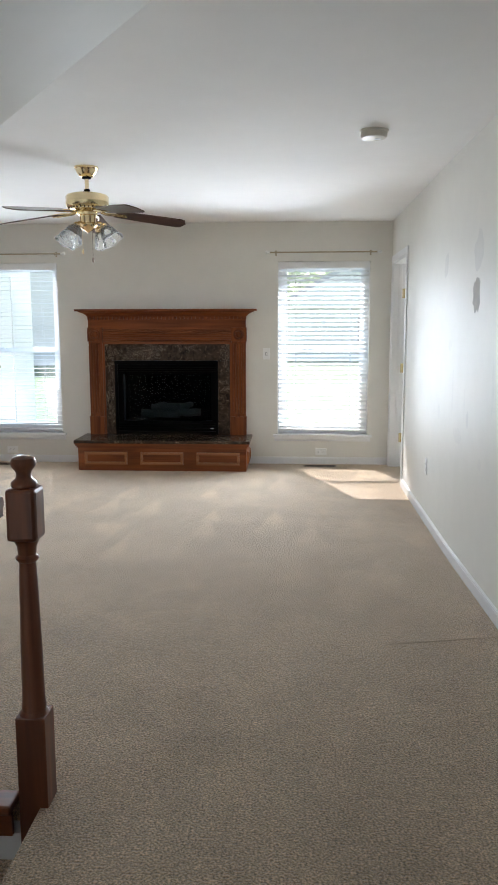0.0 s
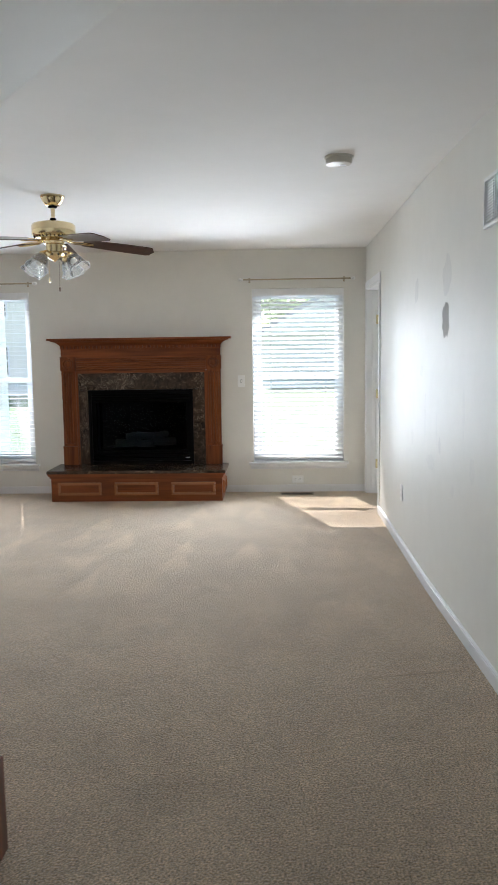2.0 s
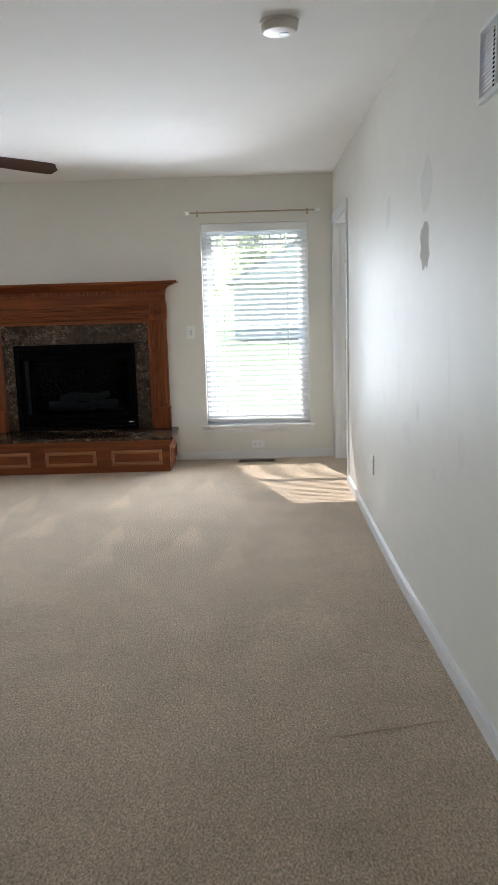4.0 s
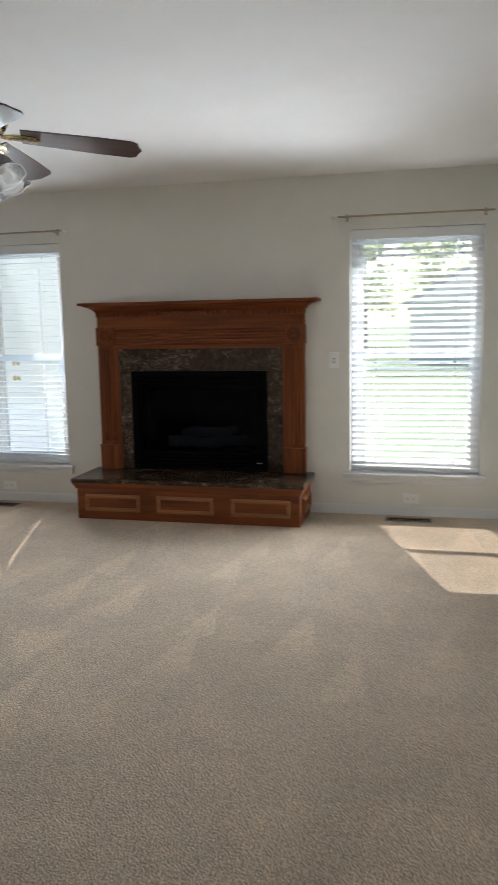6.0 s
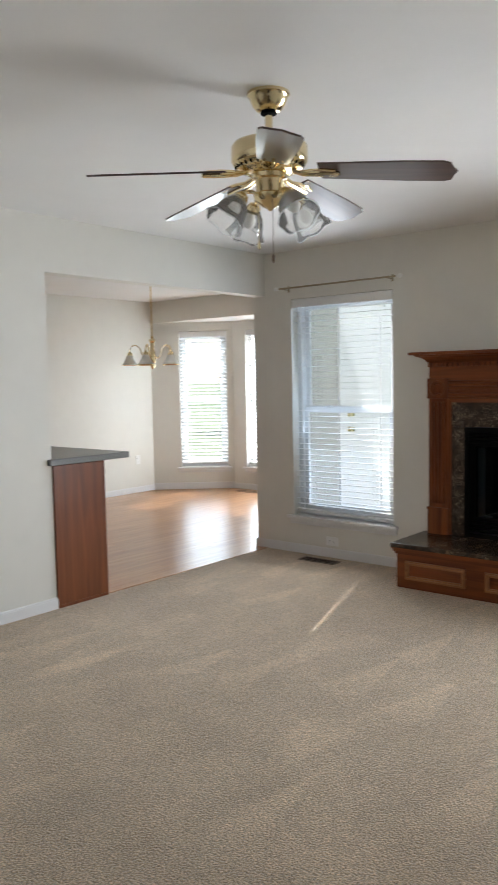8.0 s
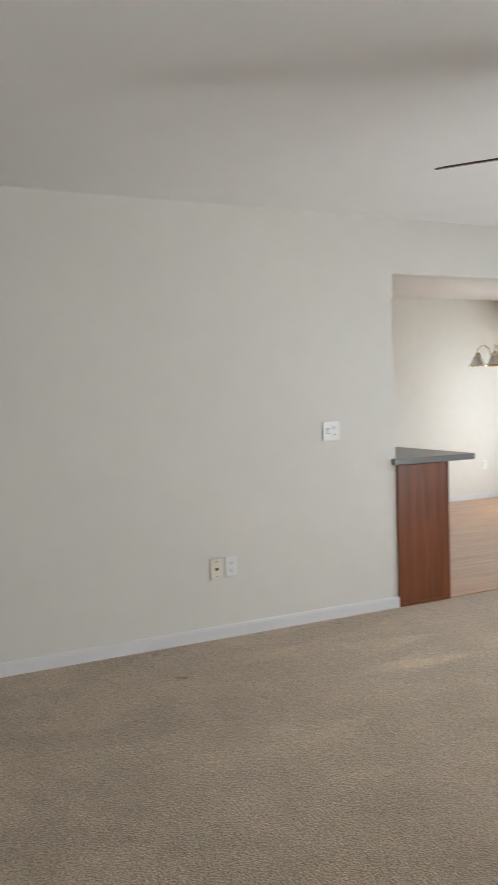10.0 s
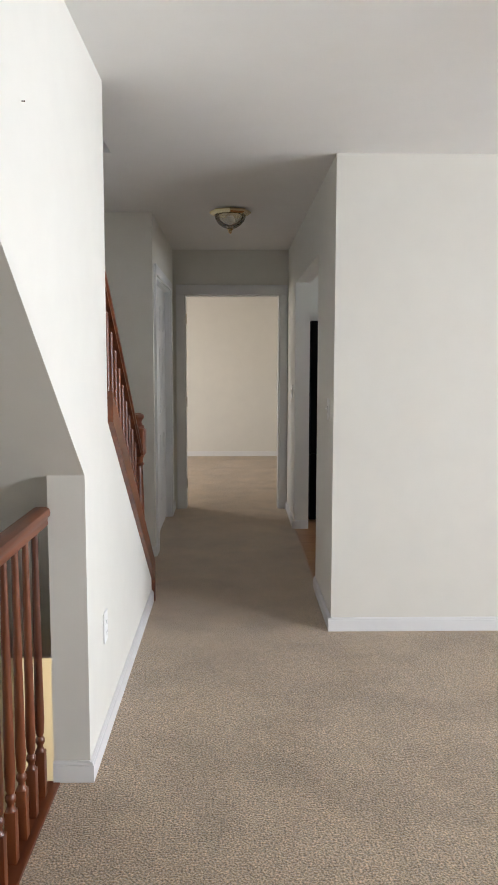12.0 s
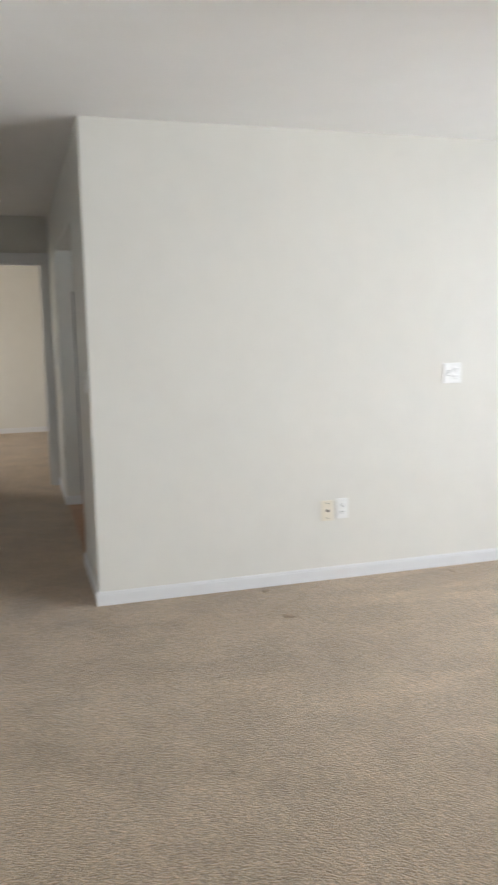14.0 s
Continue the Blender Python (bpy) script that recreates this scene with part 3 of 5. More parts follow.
WA, WB = (WIN_A[0] + WIN_A[1]) / 2, (WIN_B[0] + WIN_B[1]) / 2
WW = WIN_A[1] - WIN_A[0]
sash_window("window_1", pose(WA, NORTH, 0), WW, SILL, HEAD, "white double-hung vinyl window with wooden sill")
sash_window("window_2", pose(WB, NORTH, 0), WW, SILL, HEAD, "white double-hung vinyl window beside the dining opening")
blind("window_blind", pose(WA, NORTH, 0), WW, SILL, HEAD, "white wooden slat blind, lowered with slats open", 28.0, 0.6, -1, group="window blinds")
blind("window_blind", pose(WB, NORTH, 0), WW, SILL, HEAD, "white wooden slat blind, lowered, its bottom rail askew", 0.0, 1.0, -1, group="window blinds")
curtain_rod(pose(WA - 0.012, NORTH, 2.139), 0.53)
curtain_rod(pose(WB - 0.01, NORTH, 2.139), 0.53)


# ---- east door ----
def casing(name, rows, label):
    return structure(name, blocks(*rows, bevel=0.003), TRIM, label)


casing("door_trim_east", [
    (EAST - 0.011, DOOR_E[0] - 0.062, 0, EAST, DOOR_E[0], 2.03), (EAST - 0.011, DOOR_E[1], 0, EAST, DOOR_E[1] + 0.062, 2.03), (EAST - 0.0115, DOOR_E[0] - 0.062, 2.03, EAST, DOOR_E[1] + 0.062, 2.094),
    (EAST - 0.004, DOOR_E[0], 0, EAST + T + 0.004, DOOR_E[0] + 0.018, 2.03), (EAST - 0.004, DOOR_E[1] - 0.018, 0, EAST + T + 0.004, DOOR_E[1], 2.03), (EAST - 0.004, DOOR_E[0] + 0.018, 2.012, EAST + T + 0.004, DOOR_E[1] - 0.018, 2.03),
    (EAST + 0.05, DOOR_E[1] - 0.030, 0, EAST + 0.085, DOOR_E[1] - 0.018, 2.012)], "white painted door casing and jamb")


for z in (0.255, 0.955, 1.685):
    b = blocks((EAST + 0.088, DOOR_E[1] - 0.021, z, EAST + T + 0.004, DOOR_E[1] - 0.018, z + 0.09))
    lathe(b, [(0.006, z - 0.004), (0.007, z), (0.007, z + 0.09), (0.006, z + 0.094)], (EAST + T - 0.004, DOOR_E[1] - 0.027, 0), 10)
    structure("door_hinge", b, BRASS, "brass hinge on the white door jamb")


def panel_door(name, label, place, turn, width=0.89, height=2.0, hinges=True, knobs=True):
    """A white six-panel door, hinged at its local origin, its leaf along local +x."""
    d = thing(name, label, "door", place, kind="structure")
    d.rotation_euler = (0, 0, radians(turn))
    bm = blocks((0.0, -0.0175, 0.01, width, 0.0175, height))
    part("leaf", bm, TRIM, d)
    for x0, x1 in ((0.11, width / 2 - 0.05), (width / 2 + 0.05, width - 0.11)):
        for z0, z1 in ((0.24, 0.80), (0.98, 1.52), (1.66, 1.86)):
            for s in (-1, 1):
                b = bmesh.new()
                y = 0.0175 * s
                for r in ((x0, y, z0, x1, y + 0.005 * s, z0 + 0.02), (x0, y, z1 - 0.02, x1, y + 0.005 * s, z1), (x0, y, z0 + 0.02, x0 + 0.02, y + 0.005 * s, z1 - 0.02), (x1 - 0.02, y, z0 + 0.02, x1, y + 0.005 * s, z1 - 0.02), (x0 + 0.045, y, z0 + 0.045, x1 - 0.045, y + 0.004 * s, z1 - 0.045)):
                    box(b, r[0], min(r[1], r[4]), r[2], r[3], max(r[1], r[4]), r[5])
                part("panel", b, TRIM, d)
    for s in (-1, 1) if knobs else ():
        b = bmesh.new()
        lathe(b, [(0.03, 0), (0.03, 0.006), (0.012, 0.01), (0.011, 0.03), (0.024, 0.04), (0.028, 0.052), (0.02, 0.064), (0.004, 0.066)], (width - 0.07, s * 0.0175, 0.95), 14, Matrix.Rotation(radians(-90 * s), 4, "X"))
        part("knob", b, BRASS, d, "polished brass door knob", smooth=True)
    if hinges:
        for z in (0.22, 1.0, 1.78):
            part("hinge", blocks((-0.008, -0.026, z, 0.03, -0.0175, z + 0.09)), SATIN_BRASS, d, "satin brass hinge")
    return d


panel_door("door_1", "white painted panel door, standing open outwards", (EAST + T + 0.012, DOOR_E[1] - 0.045, 0), 6)
# the opening in the north side is unseen, added to let light in
room = blocks((EAST + T, 4.4, -0.02, 4.0, 9.0, 0.0), (4.0, 4.4, 0, 4.1, 9.0, H), (EAST + T, 4.3, 0, 4.0, 4.4, H), (EAST + T, 9.0, 0, 2.0, 9.1, H), (3.4, 9.0, 0, 4.0, 9.1, H), (2.0, 9.0, 0, 3.4, 9.1, 0.5), (2.0, 9.0, 2.1, 3.4, 9.1, H), (EAST + T, 4.3, H, 4.1, 9.1, H + 0.1))
structure("wall_side_room", room, WALL, "plain walls of the room next door")

# ---- hallway trim ----
casing("door_trim_hall_end", [(-6.84, 2.055, 0, -6.822, 2.13, 2.03), (-6.84, 3.03, 0, -6.822, 3.103, 2.03), (-6.84, 2.055, 2.03, -6.821, 3.103, 2.12),
                              (-6.965, 2.13, 0, -6.838, 2.145, 2.03), (-6.965, 3.015, 0, -6.838, 3.03, 2.03), (-6.965, 2.145, 2.015, -6.838, 3.015, 2.03)], "white painted casing round the bedroom doorway")
for z in (0.2, 0.98, 1.76):
    structure("door_hinge", blocks((-6.90, 2.145, z, -6.86, 2.149, z + 0.09), (-6.862, 2.147, z, -6.852, 2.157, z + 0.09)), NICKEL, "dark metal hinge left on the jamb")
casing("door_trim_hall_side", [(-6.52, 2.025, 0, -6.45, 2.043, 2.03), (-5.15, 2.025, 0, -5.08, 2.043, 2.03), (-6.52, 2.025, 2.03, -5.08, 2.044, 2.102),
                               (-6.45, 1.900, 0, -6.435, 2.029, 2.03), (-5.165, 1.900, 0, -5.15, 2.029, 2.03), (-6.435, 1.900, 2.015, -5.165, 2.029, 2.03)], "white painted casing round a hallway closet")
panel_door("door_2", "white painted panel door of the hallway closet, closed", (-6.433, 1.965, 0), 0, 0.630, 2.012, False, False)
panel_door("door_3", "white painted panel door of the hallway closet, closed", (-5.167, 1.965, 0), 180, 0.630, 2.012, False, False)


# ---- fireplace ----
def fireplace():
    f = thing("fireplace", "cherry-stained wooden fireplace with dark marble surround and raised hearth", "fireplace", (0, 0, 0))
    L, R, c = -1.915, -0.305, -1.11
    N = NORTH
    hz = 0.305
    # raised hearth
    hb = bmesh.new()
    box(hb, L - 0.03, 7.325, 0.0, R + 0.03, N - 0.001, hz - 0.045)
    base = part("hearth_base", hb, CHERRY, f)
    molding = bmesh.new()
    for d, z0, z1 in ((0.012, hz - 0.075, hz - 0.055), (0.022, hz - 0.055, hz - 0.040), (0.030, hz - 0.040, hz - 0.030)):
        box(molding, L - 0.03 - d, 7.325 - d, z0, R + 0.03 + d, N - 0.001, z1)
    part("hearth_moulding", molding, CHERRY, f)
    slab = bmesh.new()
    box(slab, L - 0.065, 7.29, hz - 0.03, R + 0.065, N - 0.001, hz, 0.005)
    part("hearth_slab", slab, MARBLE, f, "polished dark brown marble slab")
    wide = (R - L + 0.06) / 3

    def frame_panel(m, w, h, name):
        b = bmesh.new()
        for k, (d, q) in enumerate(((0.014, 0.0), (0.024, 0.008), (0.012, 0.017))):
            o = q
            i = q + 0.009
            for r in ((-w / 2 + o, -d, -h / 2 + o, w / 2 - o, 0, -h / 2 + i), (-w / 2 + o, -d, h / 2 - i, w / 2 - o, 0, h / 2 - o), (-w / 2 + o, -d, -h / 2 + i, -w / 2 + i, 0, h / 2 - i), (w / 2 - i, -d, -h / 2 + i, w / 2 - o, 0, h / 2 - i)):
                box(b, *r)
        bmesh.ops.transform(b, matrix=m, verts=b.verts[:])
        return part(name, b, CHERRY_LIT, base)

    for i in range(3):
        x = L - 0.03 + wide * (i + 0.5)
        frame_panel(pose(x, 7.325, 0.125), wide - 0.13, 0.125, "raised_panel")
    frame_panel(pose(R + 0.03, 7.56, 0.125, 0, 0, 90), 0.30, 0.125, "raised_panel")
    frame_panel(pose(L - 0.03, 7.56, 0.125, 0, 0, -90), 0.30, 0.125, "raised_panel")
    # marble surround as three slabs
    x0, x1, zt = -1.745, -0.445, 1.235
    fx0, fx1, fz = -1.655, -0.588, 1.065
    for r in ((x0 - 0.02, 7.755, fz + 0.002, x1 + 0.02, N - 0.001, zt + 0.02), (x0 - 0.02, 7.755, hz, fx0, N - 0.001, fz), (fx1, 7.755, hz, x1 + 0.02, N - 0.001, fz)):
        part("marble_slab", blocks(r), MARBLE, f, "dark brown marble with pale flecks")
    # pilasters with flutes
    for s, a, b in ((-1, L, -1.775), (1, -0.445, R)):
        p = part("pilaster", blocks((a, 7.735, hz + 0.19, b, N - 0.001, 1.262)), CHERRY_UP, f)
        w = (b - a - 0.03) / 4
        for k in range(4):
            q = bmesh.new()
            cx = a + 0.015 + w * (k + 0.5)
            lathe(q, [(0.001, hz + 0.215), (w * 0.40, hz + 0.225), (w * 0.40, 1.235), (0.001, 1.245)], (cx, 7.728, 0), 10)
            part("reed", q, CHERRY_UP, p, smooth=True)
        part("plinth", blocks((a - 0.006, 7.725, hz, b + 0.006, N - 0.001, hz + 0.175), (a - 0.010, 7.720, hz + 0.175, b + 0.010, N - 0.001, hz + 0.19)), CHERRY_UP, f)
        blk = part("corner_block", blocks((a - 0.008, 7.722, 1.262, b + 0.008, N - 0.001, 1.402), bevel=0.003), CHERRY_UP, f)
        q = bmesh.new()
        m = Matrix.Rotation(radians(90), 4, "X")
        lathe(q, [(0.056, 0.0), (0.056, 0.012), (0.050, 0.019), (0.043, 0.019), (0.037, 0.004), (0.032, 0.003), (0.029, 0.012), (0.020, 0.017), (0.010, 0.016), (0.002, 0.013)], ((a + b) / 2, 7.7225, 1.332), 28, m)
        part("rosette", q, CHERRY_UP, blk, "turned bullseye rosette", smooth=True)
        e = bmesh.new()
        xx = b if s < 0 else a
        box(e, min(xx, xx - s * 0.022), 7.745, hz, max(xx, xx - s * 0.022), N - 0.001, 1.255, 0.004)
        part("inner_bead", e, CHERRY_UP, f)
    # lintel with long reeds, frieze, dentils and crown
    part("lintel", blocks((-1.767, 7.738, 1.235, -0.453, N - 0.001, 1.402)), CHERRY, f)
    for k in range(6):
        q = bmesh.new()
        z = 1.268 + k * 0.022
        tube(q, [(-1.766, 7.739, z), (-0.454, 7.739, z)], 0.0095, 8)
        part("reed", q, CHERRY, f, smooth=True)
    part("frieze", blocks((L, 7.738, 1.402, R, N - 0.001, 1.50)), CHERRY, f)
    part("dentil_backing", blocks((L - 0.004, 7.730, 1.482, R + 0.004, N - 0.001, 1.512)), CHERRY, f)
    dm = None
    n = 42
    for k in range(n):
        x = L - 0.004 + (k + 0.5) * (R - L + 0.008) / n
        if dm is None:
            d = part("dentil", blocks((-0.0115, -0.020, -0.014, 0.0115, 0.0, 0.013)), CHERRY, f)
            dm = d.data
        else:
            d = new("dentil", dm)
            d.parent = f
        d.location = (x, 7.730, 1.497)
    crown = bmesh.new()
    steps = [(0.006, 1.512), (0.012, 1.518), (0.020, 1.528), (0.034, 1.540), (0.054, 1.550), (0.078, 1.557), (0.086, 1.562), (0.086, 1.566)]
    for (d, z), (d2, z2) in zip(steps, steps[1:]):
        lo = [(L - d, 7.735 - d * 0.75), (R + d, 7.735 - d * 0.75), (R + d, N - 0.001), (L - d, N - 0.001)]
        hi = [(L - d2, 7.735 - d2 * 0.75), (R + d2, 7.735 - d2 * 0.75), (R + d2, N - 0.001), (L - d2, N - 0.001)]
        a = [crown.verts.new((x, y, z)) for x, y in lo]
        b = [crown.verts.new((x, y, z2)) for x, y in hi]
        for i in range(4):
            crown.faces.new((a[i], a[(i + 1) % 4], b[(i + 1) % 4], b[i]))
    part("crown_moulding", crown, CHERRY, f)
    part("mantel_shelf", blocks((L - 0.115, 7.640, 1.566, R + 0.115, N - 0.001, 1.586), bevel=0.004), CHERRY, f)
    # firebox
    fb = bmesh.new()
    box(fb, fx0, 7.748, fz - 0.035, fx1, N - 0.001, fz)
    box(fb, fx0, 7.748, hz, fx0 + 0.03, N - 0.001, fz - 0.035)
    box(fb, fx1 - 0.03, 7.748, hz, fx1, N - 0.001, fz - 0.035)
    box(fb, fx0 + 0.03, 7.752, hz, fx1 - 0.03, N - 0.001, hz + 0.03)
    frame_ob = part("firebox_frame", fb, BLACK, f, "black enamelled metal firebox frame")
    for z in (fz - 0.060, fz - 0.085, fz - 0.110, hz + 0.045, hz + 0.072, hz + 0.098):
        part("louvre", blocks((fx0 + 0.03, 7.752, z, fx1 - 0.03, 7.795, z + 0.018), bevel=0.003), MATTE_BLACK, frame_ob)
    part("backing_plate", blocks((fx0 + 0.03, 7.7965, hz + 0.03, fx1 - 0.03, 7.799, 0.445)), MATTE_BLACK, frame_ob)
    part("backing_plate", blocks((fx0 + 0.03, 7.7965, 0.925, fx1 - 0.03, 7.799, fz - 0.035)), MATTE_BLACK, frame_ob)
    part("firebox_surround", blocks((fx0 + 0.03, 7.765, hz + 0.118, fx0 + 0.075, 7.797, fz - 0.112), (fx1 - 0.075, 7.765, hz + 0.118, fx1 - 0.03, 7.797, fz - 0.112), (fx0 + 0.075, 7.765, hz + 0.118, fx1 - 0.075, 7.797, hz + 0.14), (fx0 + 0.075, 7.765, fz - 0.13, fx1 - 0.075, 7.797, fz - 0.112)), MATTE_BLACK, frame_ob)
    gp = part("fire_glass", blocks((fx0 + 0.075, 7.778, hz + 0.14, fx1 - 0.075, 7.781, fz - 0.13)), FIRE_GLASS, frame_ob, "dark glass pane of the firebox")
    ins = bmesh.new()
    a, b, zz0, zz1, dp = fx0 + 0.06, fx1 - 0.06, hz + 0.12, fz - 0.12, N + 0.30
    for r in ((a, dp, zz0, b, dp + 0.01, zz1), (a - 0.01, 7.79, zz0, a, dp, zz1), (b, 7.79, zz0, b + 0.01, dp, zz1), (a, 7.79, zz0 - 0.01, b, dp, zz0), (a, 7.79, zz1, b, dp, zz1 + 0.01)):
        box(ins, *r)
    part("firebox_lining", ins, MATTE_BLACK, frame_ob)
    rng = random.Random(5)
    for x0_, y0_, x1_, y1_, z, r in ((-1.42, 7.93, -1.02, 7.90, 0.50, 0.042), (-1.20, 7.90, -0.80, 7.95, 0.51, 0.040), (-1.32, 7.98, -0.92, 7.99, 0.57, 0.038), (-1.30, 7.87, -1.18, 8.02, 0.585, 0.030), (-1.02, 7.88, -0.90, 8.02, 0.59, 0.030)):
        b = bmesh.new()
        pts, rad = [], []
        for i in range(7):
            u = i / 6
            pts.append((x0_ + (x1_ - x0_) * u, y0_ + (y1_ - y0_) * u + rng.uniform(-0.008, 0.008), z + rng.uniform(-0.008, 0.008)))
            rad.append(r * rng.uniform(0.85, 1.12))
        tube(b, pts, rad, 9)
        part("log", b, LOG, frame_ob, "pale ceramic gas log", smooth=True)
    part("log_grate", blocks((-1.5, 7.86, 0.432, -0.74, 8.04, 0.462)), MATTE_BLACK, frame_ob)
    part("badge", blocks((fx1 - 0.085, 7.750, hz + 0.062, fx1 - 0.045, 7.7525, hz + 0.068)), PLASTIC, frame_ob, "small pale maker's plate")
    return f


FIRE_GLASS = glass_material("smoked fire glass", (0.36, 0.41, 0.46), 0.05, 1.13)
fireplace()


# ---- ceiling fan ----
SHADE_GLASS = glass_material("pressed clear glass", (0.98, 0.98, 0.975), 0.06, 1.32)
mix_in(SHADE_GLASS, "ShaderNodeBsdfTranslucent", (0.95, 0.95, 0.93), 0.08)
RIM_GLASS = glass_material("thick glass rim", (0.97, 0.97, 0.96), 0.05, 1.45)
# milky white share puts the rim's highlights into its colour
mix_in(RIM_GLASS, "ShaderNodeBsdfTranslucent", (0.95, 0.95, 0.94), 0.65)
BULB = material("frosted bulb", (0.85, 0.85, 0.83), 0.3, vary=0.02)
BLADE = wood("dark walnut blade", (0.035, 0.016, 0.011), (0.10, 0.045, 0.03), 0.28, 0, 1.0, 0.5)


def tulip(bm, m, length=0.108, mouth=0.074, scallops=6, segs=48):
    """A scalloped glass shade that opens along local -z."""
    prof = [(0.024, 0.0), (0.030, -0.012), (0.043, -0.030), (0.051, -0.052), (0.055, -0.074), (0.062, -0.092), (mouth, -length)]
    rings = []
    for k, (r, z) in enumerate(prof):
        ring = []
        for i in range(segs):
            a = 2 * math.pi * i / segs
            wave = math.cos(scallops * a)
            u = k / (len(prof) - 1)
            rr = r * (1 + 0.028 * u * wave + 0.010 * math.cos(24 * a))
            zz = z - 0.0035 * u * u * wave
            ring.append(bm.verts.new(m @ Vector((rr * math.cos(a), rr * math.sin(a), zz))))
        rings.append(ring)
    for lo, hi in zip(rings, rings[1:]):
        for i in range(segs):
            bm.faces.new((lo[i], lo[(i + 1) % segs], hi[(i + 1) % segs], hi[i]))
    return [v.co.copy() for v in rings[-1]]


def shell(ob, thick=0.0025):
    s = ob.modifiers.new("wall", "SOLIDIFY")
    s.thickness = thick
    return ob


def ceiling_fan(place, turn):
    f = thing("ceiling_fan", "brass ceiling fan with five dark wooden blades and glass lights", "ceiling fan", place)
    b = bmesh.new()
    lathe(b, [(0.0765, 0.0), (0.0765, -0.010), (0.071, -0.014), (0.067, -0.026), (0.058, -0.046), (0.047, -0.058), (0.040, -0.064), (0.012, -0.066)], segs=32)
    part("canopy", b, BRASS, f, smooth=True)
    b = bmesh.new()
    tube(b, [(0, 0, -0.06), (0, 0, -0.17)], 0.013, 14)
    part("downrod", b, BRASS, f, smooth=True)
    b = bmesh.new()
    lathe(b, [(0.016, -0.150), (0.026, -0.156), (0.028, -0.166), (0.10, -0.168), (0.128, -0.176), (0.138, -0.190), (0.138, -0.240), (0.130, -0.254), (0.118, -0.262), (0.118, -0.268), (0.10, -0.276), (0.06, -0.282)], segs=40)
    motor = part("motor_housing", b, BRASS, f, smooth=True)
    for k in range(30):
        q = bmesh.new()
        a = 2 * math.pi * k / 30
        box(q, -0.0016, -0.0022, -0.009, 0.0016, 0.0022, 0.009)
        bmesh.ops.transform(q, matrix=Matrix.Rotation(a, 4, "Z") @ pose(0.124, 0, -0.2585, 0, 30, 0), verts=q.verts[:])
        part("vent_slot", q, MATTE_BLACK, motor)
    b = bmesh.new()
    lathe(b, [(0.06, -0.280), (0.064, -0.286), (0.062, -0.300), (0.052, -0.306), (0.052, -0.350), (0.060, -0.356), (0.058, -0.372), (0.044, -0.386), (0.030, -0.398), (0.012, -0.406), (0.006, -0.414)], segs=28)
    part("switch_housing", b, BRASS, f, smooth=True)
    b = bmesh.new()
    lathe(b, [(0.026, -0.0655), (0.030, -0.068), (0.029, -0.074), (0.015, -0.077)], segs=24)
    part("collar", b, MATTE_BLACK, f, "black rubber collar below the canopy", smooth=True)
    b = bmesh.new()
    lathe(b, [(0.014, -0.138), (0.020, -0.142), (0.020, -0.150), (0.015, -0.152)], segs=20)
    part("collar", b, MATTE_BLACK, f, "black collar on the motor's top", smooth=True)
    # blades
    for k in range(5):
        a = turn + 72 * k
        m = pose(0, 0, -0.322, 0, 0, a)
        arm = bmesh.new()
        for s in (-1, 1):
            tube(arm, [m @ Vector(v) for v in ((0.085, 0.012 * s, 0.042), (0.12, 0.020 * s, 0.030), (0.16, 0.034 * s, 0.029), (0.20, 0.040 * s, 0.026), (0.245, 0.030 * s, 0.022))], 0.0055, 7)
        tube(arm, [m @ Vector(v) for v in ((0.085, 0, 0.042), (0.13, 0, 0.028), (0.18, 0, 0.026), (0.255, 0, 0.019))], 0.007, 7)
        iron = part("blade_iron", arm, BRASS, f, smooth=True)
        bl = bmesh.new()
        r0, r1, w0, w1 = 0.185, 0.66, 0.054, 0.068
        outline = [(r0, -w0), (r0 + 0.30, -w1), (r1 - 0.045, -w1), (r1 - 0.02, -w1 + 0.012), (r1 - 0.012, -0.026), (r1, 0.0), (r1 - 0.012, 0.026), (r1 - 0.02, w1 - 0.012), (r1 - 0.045, w1), (r0 + 0.30, w1), (r0, w0)]
        prism(bl, outline, "z", -0.003, 0.003)
        o = part("blade", bl, BLADE, f, "dark wooden blade")
        o.matrix_local = m @ pose(0, 0, 0.052, -13, 5.5, 0)
    # light kit
    for k, a in enumerate((69, 159, 249, 339)):
        m = pose(0, 0, -0.365, 0, 0, a)
        arm = bmesh.new()
        pts = [m @ Vector(v) for v in ((0.045, 0, 0.0), (0.075, 0, 0.012), (0.10, 0, 0.008), (0.115, 0, -0.012))]
        tube(arm, pts, 0.007, 8)
        holder = m @ pose(0.116, 0, -0.010, 0, -38, 0)
        lathe(arm, [(0.010, 0.012), (0.020, 0.008), (0.026, -0.004), (0.027, -0.020), (0.022, -0.024)], (0, 0, 0), 16, None)
        part_arm = part("light_arm", arm, BRASS, f, smooth=True)
        # the cup was turned about the axis: move its ring of vertices into place
        me = part_arm.data
        for v in me.vertices[len(pts) * 8:]:
            v.co = holder @ v.co
        sh = bmesh.new()
        lip = tulip(sh, holder @ pose(0, 0, -0.012))
        shade = shell(part("glass_shade", sh, SHADE_GLASS, part_arm, "clear pressed glass tulip shade", smooth=True))
        q = bmesh.new()
        tube(q, lip + lip[:1], 0.0018, 6)
        part("glass_rim", q, RIM_GLASS, part_arm, "thick glass rim, whitened for its highlights", smooth=True)
        q = bmesh.new()
        lathe(q, [(0.010, -0.02), (0.012, -0.035), (0.022, -0.055), (0.024, -0.068), (0.016, -0.085), (0.003, -0.090)], (0, 0, 0), 14, None)
        bmesh.ops.transform(q, matrix=holder, verts=q.verts[:])
